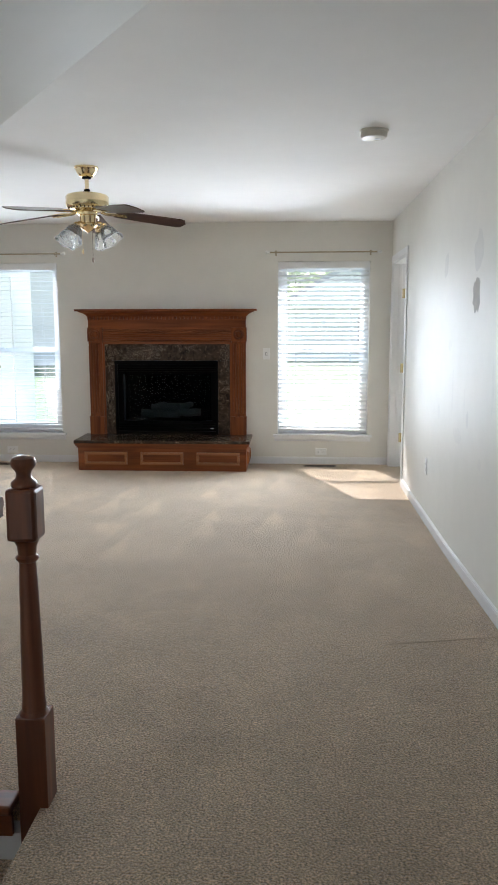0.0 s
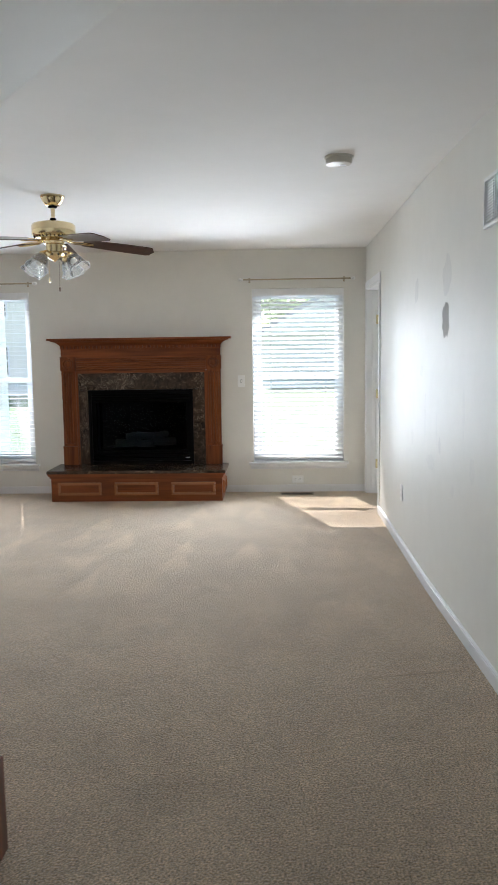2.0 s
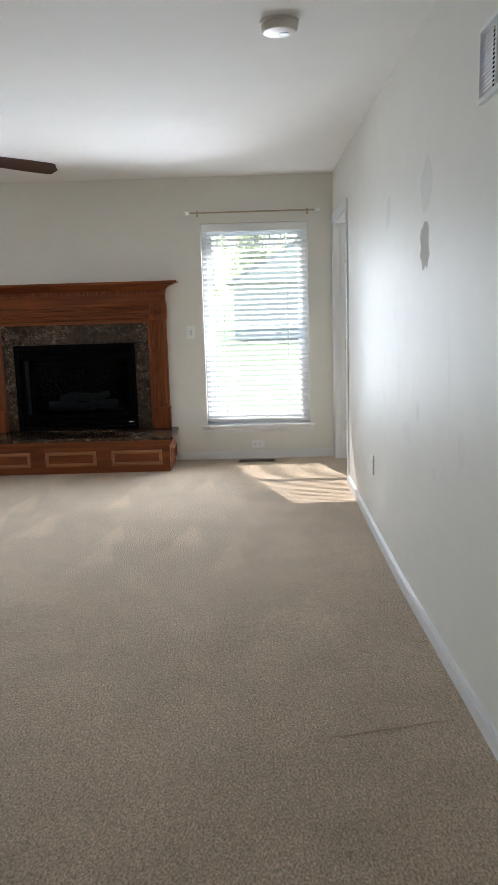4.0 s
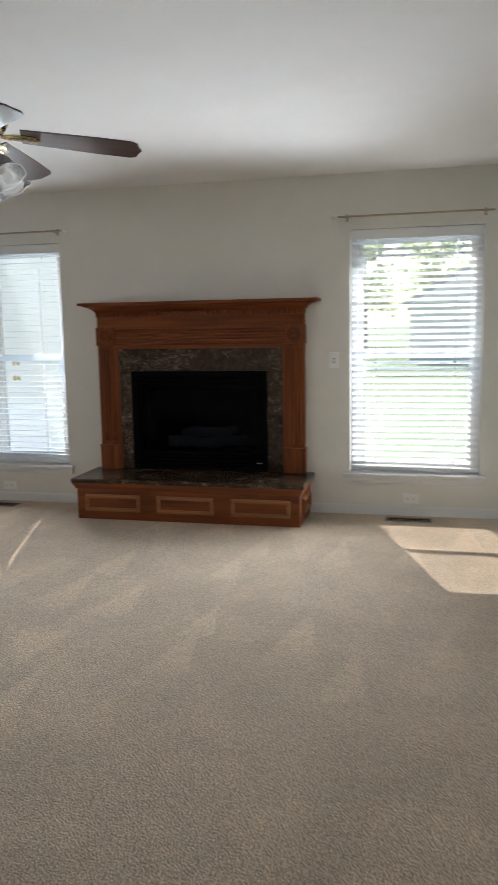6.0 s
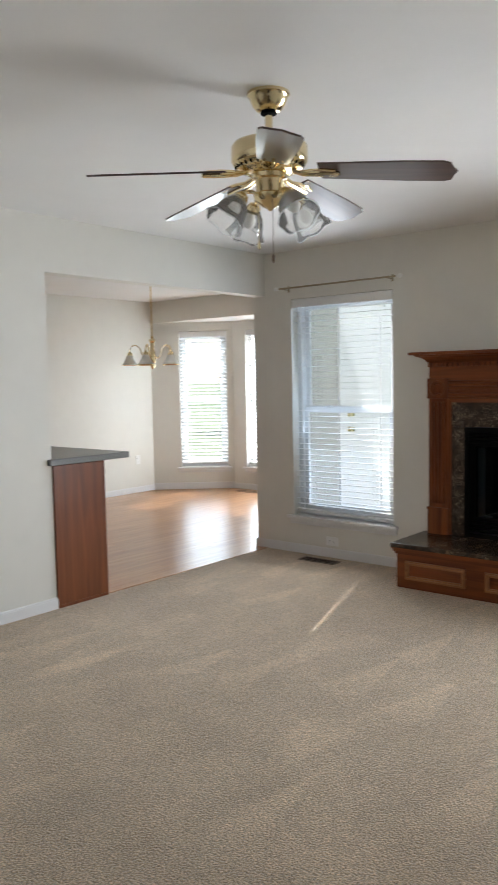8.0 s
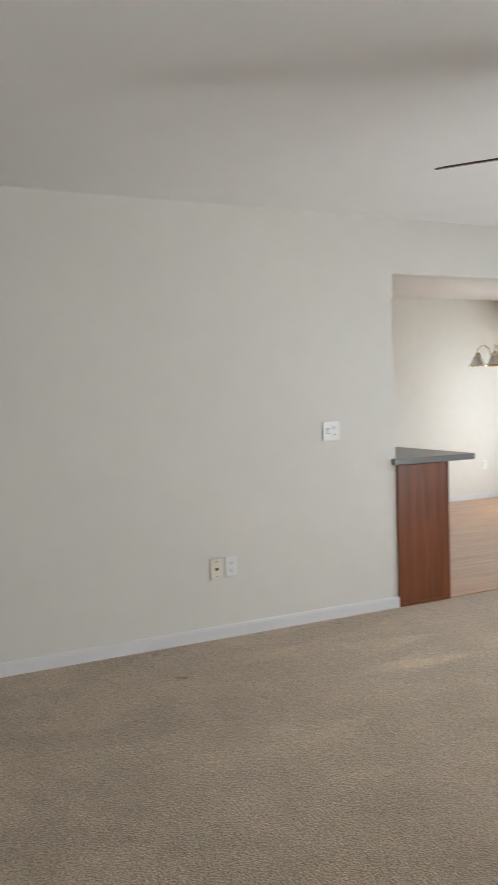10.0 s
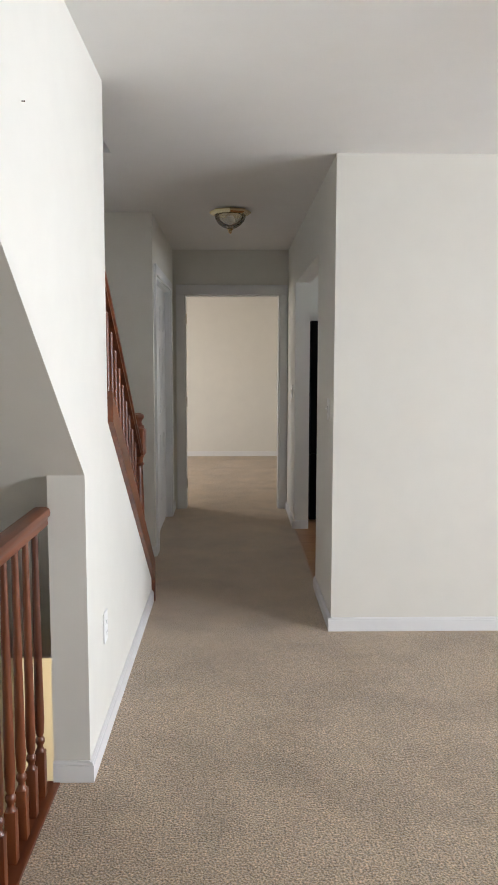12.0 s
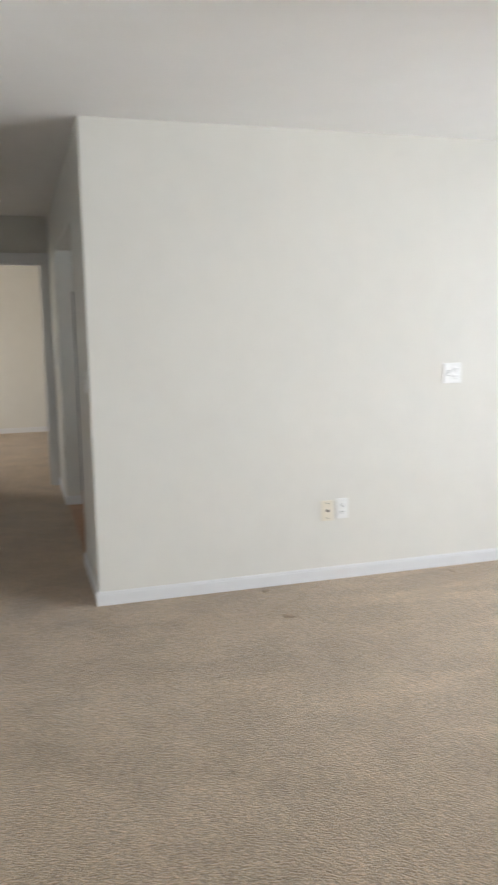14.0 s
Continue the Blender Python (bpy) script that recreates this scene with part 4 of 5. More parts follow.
        part("bulb", q, BULB, part_arm, smooth=True)
    for dx, ln, mat in ((0.035, 0.155, BRONZE), (-0.03, 0.10, BRASS)):
        q = bmesh.new()
        tube(q, [(dx, -0.03, -0.40 + 0.02), (dx, -0.03, -0.42 - ln)], 0.0014, 5)
        lathe(q, [(0.002, -0.42 - ln), (0.006, -0.428 - ln), (0.006, -0.445 - ln), (0.002, -0.452 - ln)], (dx, -0.03, 0), 8)
        part("pull_chain", q, mat, f, smooth=True)
    return f


ceiling_fan((-1.16, 4.985, H), 23)


# ---- small fittings ----
AGED = material("yellowed plastic", (0.62, 0.58, 0.50), 0.45, vary=0.03)


def smoke_detector(place):
    s = thing("smoke_detector", "round white plastic smoke detector on the ceiling", "smoke detector", place)
    b = bmesh.new()
    lathe(b, [(0.076, 0), (0.076, -0.010), (0.072, -0.012)], segs=32)
    part("base", b, AGED, s, smooth=True)
    b = bmesh.new()
    lathe(b, [(0.070, -0.010), (0.070, -0.030), (0.062, -0.040), (0.035, -0.044), (0.012, -0.044)], segs=32)
    part("cover", b, AGED, s, smooth=True)
    b = bmesh.new()
    lathe(b, [(0.018, -0.0435), (0.018, -0.046), (0.003, -0.047)], (0.02, 0.0, 0), segs=16)
    part("test_button", b, TRIM, s, smooth=True)


smoke_detector((0.60, 4.14, H))


GREY = material("grey slot shade", (0.18, 0.18, 0.175), 0.6, vary=0.05)


def wall_plate(name, m, label, category, style, w=0.072, h=0.116, mat=None, group=""):
    """A cover plate on a wall; local -y points into the room. style: 'outlet', 'switch', 'both', 'jack'."""
    o = thing(name, label, category, group=group)
    o.matrix_world = m
    part("plate", blocks((-w / 2, -0.006, -h / 2, w / 2, 0, h / 2), bevel=0.0025), mat or PLASTIC, o)

    def outlet(x):
        for z in (-0.021, 0.021):
            b = blocks((x - 0.017, -0.008, z - 0.014, x + 0.017, -0.004, z + 0.014), bevel=0.003)
            r = part("receptacle", b, mat or PLASTIC, o)
            part("slot", blocks((x - 0.008, -0.0085, z - 0.004, x - 0.006, -0.0075, z + 0.006), (x + 0.006, -0.0085, z - 0.004, x + 0.008, -0.0075, z + 0.005), (x - 0.002, -0.0085, z - 0.011, x + 0.002, -0.0075, z - 0.007)), MATTE_BLACK, r)

    def switch(x):
        b = blocks((x - 0.006, -0.008, -0.013, x + 0.006, -0.004, 0.013), (x - 0.004, -0.018, 0.0, x + 0.004, -0.006, 0.009))
        part("toggle", b, mat or PLASTIC, o)
        # grey sheet round the toggle paints the shade in its slot
        part("toggle_slot_shade", blocks((x - 0.0085, -0.0068, -0.0165, x + 0.0085, -0.0058, 0.0165)), GREY, o)
    if style == "outlet":
        outlet(0)
    elif style == "switch":
        switch(0)
    elif style == "both":
        switch(-0.023), outlet(0.023)
    else:
        b = blocks((-0.007, -0.010, -0.007, 0.007, -0.005, 0.007))
        part("jack", b, MATTE_BLACK, o)
        for z in (-0.042, 0.042):
            part("screw", blocks((-0.003, -0.007, z - 0.003, 0.003, -0.005, z + 0.003)), MATTE_BLACK, o)
    return o


wall_plate("wall_outlet", pose(EAST, 5.464, 0.41, 0, 0, -90), "white outlet low on the scuffed wall", "outlet", "outlet", group="wall outlets")
wall_plate("wall_outlet", pose(east_x(2.97), 2.97, 0.43, 0, 0, -90), "white outlet low on the scuffed wall", "outlet", "outlet", group="wall outlets")
wall_plate("wall_outlet", pose(0.468, NORTH, 0.128, 0, 90, 0), "white outlet set sideways below a window", "outlet", "outlet", group="wall outlets")
wall_plate("wall_outlet", pose(-2.782, NORTH, 0.128, 0, 90, 0), "white outlet set sideways below a window", "outlet", "outlet", group="wall outlets")
wall_plate("light_switch", pose(-0.097, NORTH, 1.136), "white single switch plate beside the fireplace", "light switch", "switch")
wall_plate("wall_outlet", pose(WEST, 4.475, 0.407, 0, 0, 90), "white outlet beside an ivory jack plate", "outlet", "outlet", group="wall outlets")
wall_plate("cable_jack", pose(WEST, 4.385, 0.40, 0, 0, 90), "ivory cable jack plate beside an outlet", "cable jack", "jack", mat=IVORY)
wall_plate("light_switch", pose(WEST, 5.16, 1.146, 0, 0, 90), "white double plate with switch and outlet", "light switch", "both", 0.116, 0.116)
wall_plate("wall_outlet", pose(-2.295, STAIR_N, 0.423, 0, 0, 180), "white outlet on the stair wall", "outlet", "outlet", group="wall outlets")
wall_plate("light_switch", pose(-3.62, 3.105, 1.157), "white switch plate at the hall corner", "light switch", "switch")
wall_plate("light_switch", pose(-6.22, 3.105, 1.149), "white switch plate beside the bedroom door", "light switch", "switch")
wall_plate("wall_outlet", pose(-6.86, 9.45, 0.42, 0, 0, 90), "white outlet on the dining wall", "outlet", "outlet", group="wall outlets")


def air_grille():
    y0, y1, z0, z1 = 3.07, 3.40, 1.945, 2.155
    g = thing("air_return_grille", "white metal return-air grille high on the wall", "vent", (east_x(3.17), 0, 0))
    # black sheet painted as the darkness of the duct behind the slats
    part("backing", blocks((-0.003, y0 + 0.02, z0 + 0.02, -0.001, y1 - 0.02, z1 - 0.02)), MATTE_BLACK, g)
    part("frame", blocks((-0.020, y0, z0, -0.0035, y0 + 0.014, z1), (-0.020, y1 - 0.014, z0, -0.0035, y1, z1), (-0.020, y0 + 0.014, z0, -0.0035, y1 - 0.014, z0 + 0.014), (-0.020, y0 + 0.014, z1 - 0.014, -0.0035, y1 - 0.014, z1), (-0.019, (y0 + y1) / 2 - 0.004, z0 + 0.014, -0.004, (y0 + y1) / 2 + 0.004, z1 - 0.014)), TRIM, g)
    first = None
    n = 15
    for k in range(n):
        z = z0 + 0.021 + k * (z1 - z0 - 0.042) / (n - 1)
        for ya, yb in ((y0 + 0.014, (y0 + y1) / 2 - 0.004), ((y0 + y1) / 2 + 0.004, y1 - 0.014)):
            if first is None:
                b = bmesh.new()
                box(b, -0.009, -(yb - ya) / 2, -0.0008, 0.007, (yb - ya) / 2, 0.0008)
                bmesh.ops.rotate(b, verts=b.verts[:], cent=(0, 0, 0), matrix=Matrix.Rotation(radians(-48), 3, "Y"))
                first = part("slat", b, TRIM, g)
                o = first
            else:
                o = new("slat", first.data)
                o.parent = g
            o.location = (-0.010, (ya + yb) / 2, z)
    return g


air_grille()


def floor_register(place, mat, label):
    r = thing("floor_register", label, "floor register", place, "floor registers")
    w, d = 0.33, 0.115
    # black sheet in place of the duct's shade below the louvres
    part("duct_dark", blocks((-w / 2 + 0.015, -d / 2 + 0.015, 0.0004, w / 2 - 0.015, d / 2 - 0.015, 0.001)), MATTE_BLACK, r)
    part("frame", blocks((-w / 2, -d / 2, 0.001, w / 2, -d / 2 + 0.016, 0.005), (-w / 2, d / 2 - 0.016, 0.001, w / 2, d / 2, 0.005), (-w / 2, -d / 2 + 0.016, 0.001, -w / 2 + 0.016, d / 2 - 0.016, 0.005), (w / 2 - 0.016, -d / 2 + 0.016, 0.001, w / 2, d / 2 - 0.016, 0.005), (-w / 2 + 0.016, -0.002, 0.001, w / 2 - 0.016, 0.002, 0.003)), mat, r)
    first = None
    for k in range(17):
        x = -w / 2 + 0.032 + k * (w - 0.064) / 16
        if first is None:
            first = o = part("louvre", blocks((-0.0012, -d / 2 + 0.016, 0.001, 0.0012, d / 2 - 0.016, 0.0028)), mat, r)
        else:
            o = new("louvre", first.data)
            o.parent = r
        o.location = (x, 0, 0)
    return r


TAN = material("tan painted metal", (0.24, 0.185, 0.12), 0.4, 0.3, vary=0.08)
floor_register((0.455, 7.66, 0), TAN, "tan metal floor register below a window")
floor_register((-2.80, 7.64, 0), BRONZE, "brown metal floor register below a window")


def scuff(y, z, w, h, seed, mat):
    """A patch on the east wall, with a ragged outline."""
    rng = random.Random(seed)
    b = bmesh.new()
    n = 18
    pts = []
    for i in range(n):
        a = 2 * math.pi * i / n
        r = rng.uniform(0.75, 1.1)
        pts.append((y + w / 2 * math.cos(a) * r, z + h / 2 * math.sin(a) * r))
    b.faces.new([b.verts.new((east_x(v) - 0.0007, v, q)) for v, q in pts])
    return part("wall_patch", b, mat, bpy.data.objects["wall_east"])


PATCH = material("dull filler patch", (0.50, 0.49, 0.45), 0.9, vary=0.1, grain=20)
PATCH_L = material("pale filler patch", (0.70, 0.685, 0.64), 0.65, vary=0.06, grain=20)
PATCH_F = material("faint wall smudge", (0.742, 0.724, 0.672), 0.58, vary=0.05, grain=20)
for row in ((4.12, 1.585, 0.17, 0.21, 1, PATCH), (4.10, 1.82, 0.20, 0.22, 2, PATCH_L), (4.95, 1.80, 0.14, 0.17, 4, PATCH_L), (4.45, 0.78, 0.22, 0.10, 6, PATCH_F), (3.92, 0.70, 0.08, 0.07, 7, PATCH_F), (4.62, 1.02, 0.05, 0.34, 8, PATCH_F), (4.30, 0.98, 0.035, 0.22, 9, PATCH_F), (4.22, 0.90, 0.06, 0.10, 10, PATCH_L), (5.05, 0.86, 0.09, 0.12, 12, PATCH_F), (3.72, 1.12, 0.05, 0.30, 13, PATCH_F), (3.55, 0.86, 0.10, 0.14, 14, PATCH_F), (4.75, 1.30, 0.10, 0.08, 15, PATCH_F)):
    scuff(*row)


nail = bmesh.new()
lathe(nail, [(0.0012, 0.0), (0.0012, 0.007), (0.0024, 0.007), (0.0024, 0.008), (0.001, 0.0085)], (-1.31, STAIR_N - 0.001, 2.007), 8, Matrix.Rotation(radians(-90), 4, "X"))
tagged(part("nail", nail, BRONZE), "small bare nail in the white stair wall", "nail")


# ---- stair railing ----
def turned(bm, x, y, z0, z1, block=0.20, s=0.016, top_r=0.010, foot_turn=True):
    """A square-footed, turned baluster between two heights."""
    box(bm, x - s, y - s, z0, x + s, y + s, z0 + block, 0.002)
    b = z0 + block
    prof = [(s * 1.0, b), (s * 0.62, b + 0.012), (s * 0.62, b + 0.020), (s * 0.95, b + 0.030), (s * 0.95, b + 0.040), (s * 0.6, b + 0.050), (s * 0.85, b + 0.062), (s * 0.98, b + 0.11), (s * 0.9, b + 0.22), (top_r, z1)]
    lathe(bm, prof, (x, y, 0), 12)


def newel_post(name, place, z_low, label):
    p = thing(name, label, "newel post", place)
    s = 0.0445
    part("base_block", blocks((-s, -s, z_low, s, s, 0.285), bevel=0.003), OAK_UP, p)
    b = bmesh.new()
    lathe(b, [(0.0445, 0.285), (0.040, 0.292), (0.036, 0.297), (0.0365, 0.312), (0.034, 0.322), (0.0335, 0.36), (0.0315, 0.50), (0.0265, 0.70), (0.0245, 0.742), (0.024, 0.752), (0.032, 0.760), (0.034, 0.768), (0.026, 0.776), (0.028, 0.80), (0.034, 0.812), (0.036, 0.818), (0.030, 0.822)], segs=28)
    part("shaft", b, OAK_UP, p, smooth=True)
    c = bmesh.new()
    box(c, -s, -s, 0.82, s, s, 0.975, 0.012)
    part("top_block", c, OAK_UP, p)
    b = bmesh.new()
    lathe(b, [(0.034, 0.972), (0.038, 0.982), (0.036, 0.990), (0.024, 1.0), (0.021, 1.012), (0.024, 1.022), (0.034, 1.034), (0.037, 1.046), (0.032, 1.058), (0.016, 1.065), (0.002, 1.067)], segs=28)
    part("finial", b, OAK_UP, p, smooth=True)
    return p


NY = 1.965
newel_post("newel_post", (STAIR_EDGE - 0.020, NY + 0.004, 0), -0.30, "dark red oak newel post at the stair head")


def rail_section(bm, a, b, w=0.03, h=0.058):
    """A moulded handrail between two points at the rail's top centre."""
    a, b = Vector(a), Vector(b)
    way = (b - a).normalized()
    side = way.cross(Vector((0, 0, 1))).normalized()
    outline = [(-0.55, 0.0), (0.55, 0.0), (0.9, -0.10), (1.0, -0.30), (0.95, -0.50), (0.72, -0.62), (0.68, -0.78), (0.74, -1.0), (-0.74, -1.0), (-0.68, -0.78), (-0.72, -0.62), (-0.95, -0.50), (-1.0, -0.30), (-0.9, -0.10)]
    rings = [[bm.verts.new(p + side * w * u + Vector((0, 0, 1)) * h * v) for u, v in outline] for p in (a, b)]
    n = len(outline)
    for i in range(n):
        bm.faces.new((rings[0][i], rings[0][(i + 1) % n], rings[1][(i + 1) % n], rings[1][i]))
    bm.faces.new(rings[0][::-1])
    bm.faces.new(rings[1])
    bmesh.ops.recalc_face_normals(bm, faces=bm.faces[:])


def guard_rail():
    g = thing("stair_guard_rail", "red oak guard rail with turned balusters above the stairwell", "railing", (0, 0, 0))
    b = bmesh.new()
    rail_section(b, (STAIR_END + 0.003, NY, 0.942), (STAIR_EDGE - 0.092, NY, 0.942))
    part("handrail", b, OAK, g, smooth=True)
    part("nosing", blocks((STAIR_END, NY - 0.045, -0.03, STAIR_EDGE - 0.092, NY + 0.045, 0.002), bevel=0.006), OAK, g)
    part("fascia", blocks((STAIR_END, NY - 0.035, -0.10, STAIR_EDGE - 0.092, NY - 0.02, -0.03)), OAK, g)
    x = STAIR_END + 0.095
    while x < STAIR_EDGE - 0.15:
        b = bmesh.new()
        turned(b, x, NY, 0.002, 0.886, 0.155)
        part("baluster", b, OAK_UP, g, smooth=True)
        x += 0.112
    return g


guard_rail()
structure("stringer_landing", blocks((STAIR_END, NY - 0.02, -0.25, STAIR_EDGE, NY + 0.04, -0.10)), TRIM, "white painted board below the landing edge")


def upper_rail():
    g = thing("stair_railing", "red oak stair railing with turned balusters on the upper flight", "railing", (0, 0, 0))
    y = 2.032
    x0, x1 = -3.97, -2.446
    rz = lambda x: 0.93 + 0.73 * (x + 3.95)
    b = bmesh.new()
    rail_section(b, (x0, y, rz(x0)), (x1, y, rz(x1)))
    part("handrail", b, OAK, g, smooth=True)
    b = bmesh.new()
    prism(b, [(-3.965, 0.0), (-3.94, 0.0), (-3.94, cap_z(-3.94) - 0.085), (-2.446, cap_z(-2.446) - 0.085), (-2.446, cap_z(-2.446) + 0.035), (-2.50, cap_z(-2.50) + 0.035), (-3.965, cap_z(-3.965) + 0.03)], "y", STAIR_S - 0.006, STAIR_N + 0.022)
    part("stringer_cap", b, OAK, g)
    x = -3.84
    while x < x1 - 0.03:
        b = bmesh.new()
        turned(b, x, y, cap_z(x) - 0.01, rz(x) - 0.045, 0.16, 0.015)
        part("baluster", b, OAK_UP, g, smooth=True)
        x += 0.115
    return g


upper_rail()
newel_post("newel_post", (-4.012, 2.032, 0.045), -0.045, "dark red oak newel post at the stair foot")

up_steps = bmesh.new()
k = 0
while True:
    x = -3.96 + 0.25 * k
    z = 0.19 * (k + 1)
    if z > 2.9:
        break
    box(up_steps, x, WELL_S, max(z - 0.25, 0 if k < 1 else z - 0.25), x + 0.28, STAIR_S - 0.006, z)
    k += 1
structure("stairs_up", up_steps, CARPET, "beige carpeted stairs going up")
down = bmesh.new()
for k in range(13):
    x = STAIR_EDGE - 0.25 * k
    z = -0.19 * (k + 1)
    box(down, x - 0.28, WELL_S, z - 0.3, x, STAIR_S - 0.01, z)
structure("stairs_down", down, CARPET, "beige carpeted stairs going down")


# ---- hallway light ----
def hall_light(place):
    l = thing("hall_ceiling_light", "brass flush ceiling light with ribbed glass bowl", "ceiling light", place)
    b = bmesh.new()
    lathe(b, [(0.075, 0), (0.10, -0.006), (0.135, -0.012), (0.142, -0.020), (0.138, -0.030), (0.122, -0.040), (0.110, -0.044)], segs=8)
    part("pan", b, BRASS, l)
    b = bmesh.new()
    segs, prof = 32, [(0.104, -0.040), (0.101, -0.058), (0.090, -0.080), (0.070, -0.102), (0.042, -0.120), (0.014, -0.130)]
    rings = [[b.verts.new((r * (1 + 0.02 * (i % 2)) * math.cos(2 * math.pi * i / segs), r * (1 + 0.02 * (i % 2)) * math.sin(2 * math.pi * i / segs), z)) for i in range(segs)] for r, z in prof]
    for lo, hi in zip(rings, rings[1:]):
        for i in range(segs):
            b.faces.new((lo[i], lo[(i + 1) % segs], hi[(i + 1) % segs], hi[i]))
    shell(part("glass_bowl", b, SHADE_GLASS, l, "ribbed clear glass bowl", smooth=True))
    b = bmesh.new()
    lathe(b, [(0.022, -0.128), (0.024, -0.134), (0.012, -0.142), (0.014, -0.150), (0.008, -0.160), (0.002, -0.164)], segs=14)
    part("finial", b, BRASS, l, smooth=True)
    b = bmesh.new()
    lathe(b, [(0.012, -0.03), (0.03, -0.06), (0.032, -0.08), (0.012, -0.10)], segs=14)
    part("bulb", b, BULB, l, smooth=True)


hall_light((-4.88, 2.57, H))

# ---- kitchen and dining ----
PANEL_OAK = wood("orange-red oak panel", (0.13, 0.034, 0.010), (0.25, 0.074, 0.022), 0.35, 2, 0.8, coat=0.1)
pen = thing("kitchen_peninsula", "cherry wood peninsula cabinet with a dark laminate counter end", "kitchen cabinet")
part("body", blocks((-5.6, 5.64, 0.0, -3.425, 6.02, 0.905)), PANEL_OAK, pen)
part("end_panel", blocks((-3.425, 5.632, 0.0, -3.407, 6.03, 0.905), bevel=0.002), PANEL_OAK, pen)
part("corner_trim", blocks((-3.430, 6.02, 0.0, -3.405, 6.036, 0.905), (-3.409, 5.64, 0.0, -3.404, 6.02, 0.02)), PANEL_OAK, pen)
tagged(part("counter_top", blocks((-5.6, 5.60, 0.908, -3.39, 6.245, 0.948), bevel=0.004), LAMINATE), "dark speckled laminate counter top on the peninsula", "counter top")
fr = thing("refrigerator", "tall black refrigerator in the kitchen beside the hall", "refrigerator")
part("body", blocks((-7.0 + 0.16, 3.26, 0.02, -6.20, 3.98, 1.76), bevel=0.008), BLACK, fr)
part("door", blocks((-6.20, 3.26, 0.62, -6.14, 3.98, 1.755), bevel=0.01), BLACK, fr)
part("freezer_drawer", blocks((-6.20, 3.26, 0.05, -6.14, 3.98, 0.61), bevel=0.01), BLACK, fr)
part("handle", blocks((-6.14, 3.90, 0.75, -6.10, 3.925, 1.45), bevel=0.006), BLACK, fr)
part("foot", blocks((-6.80, 3.34, 0.0, -6.25, 3.94, 0.02)), MATTE_BLACK, fr)


def bay_wall(name, a, b, half, shift, label):
    """One side of the bay with a window opening, from plan point a to b, room side to the right of the way from a to b."""
    a, b = Vector((*a, 0)), Vector((*b, 0))
    L = (b - a).length
    m = Matrix.Translation((a + b) / 2) @ Matrix.Rotation(math.atan2((b - a).y, (b - a).x), 4, "Z")
    w = part(name, blocks((-L / 2, 0, 0, shift - half, 0.16, 2.3), (shift + half, 0, 0, L / 2, 0.16, 2.3), (shift - half, 0, 0, shift + half, 0.16, 0.29), (shift - half, 0, 2.06, shift + half, 0.16, 2.3)), WALL)
    w.matrix_world = m
    tagged(w, label, kind="structure")
    return m @ pose(shift, 0, 0)


for i, (p, q, half, shift) in enumerate(zip(BAY, BAY[1:], (0.31, 0.54, 0.31), (0.145, 0, -0.145))):
    m = bay_wall("wall_bay_%d" % (i + 1), p, q, half, shift, "cream painted wall of the bay")
    sash_window("window_%d" % (i + 3), m, 2 * half, 0.29, 2.06, "white double-hung bay window in the dining area")
    blind("window_blind", m, 2 * half, 0.29, 2.06, "white wooden slat blind in the dining bay, slats open", 22.0, 0.0, -1, group="window blinds")
bc = bmesh.new()
prism(bc, [(BAY[0][0] - 0.1, 9.852), (BAY[1][0], BAY[1][1] + 0.1), (BAY[2][0], BAY[2][1] + 0.1), (BAY[3][0] + 0.1, 9.852)], "z", 2.178, 2.25)
structure("bay_ceiling", bc, CEIL, "low painted ceiling of the bay")
trim_run("baseboard_bay", [(BAY[1][0], BAY[1][1], BAY[2][0], BAY[2][1], 0, -1)], "white painted wooden baseboard")
for p, q in ((BAY[0], BAY[1]), (BAY[2], BAY[3])):
    a, b = Vector((*p, 0)), Vector((*q, 0))
    o = structure("baseboard_bay", blocks((-(b - a).length / 2, -0.014, 0, (b - a).length / 2, 0, 0.085)), TRIM, "white painted wooden baseboard")
    o.matrix_world = Matrix.Translation((a + b) / 2) @ Matrix.Rotation(math.atan2((b - a).y, (b - a).x), 4, "Z")
floor_register((-5.70, 10.25, -0.004), BRONZE, "brown metal floor register in the dining bay")


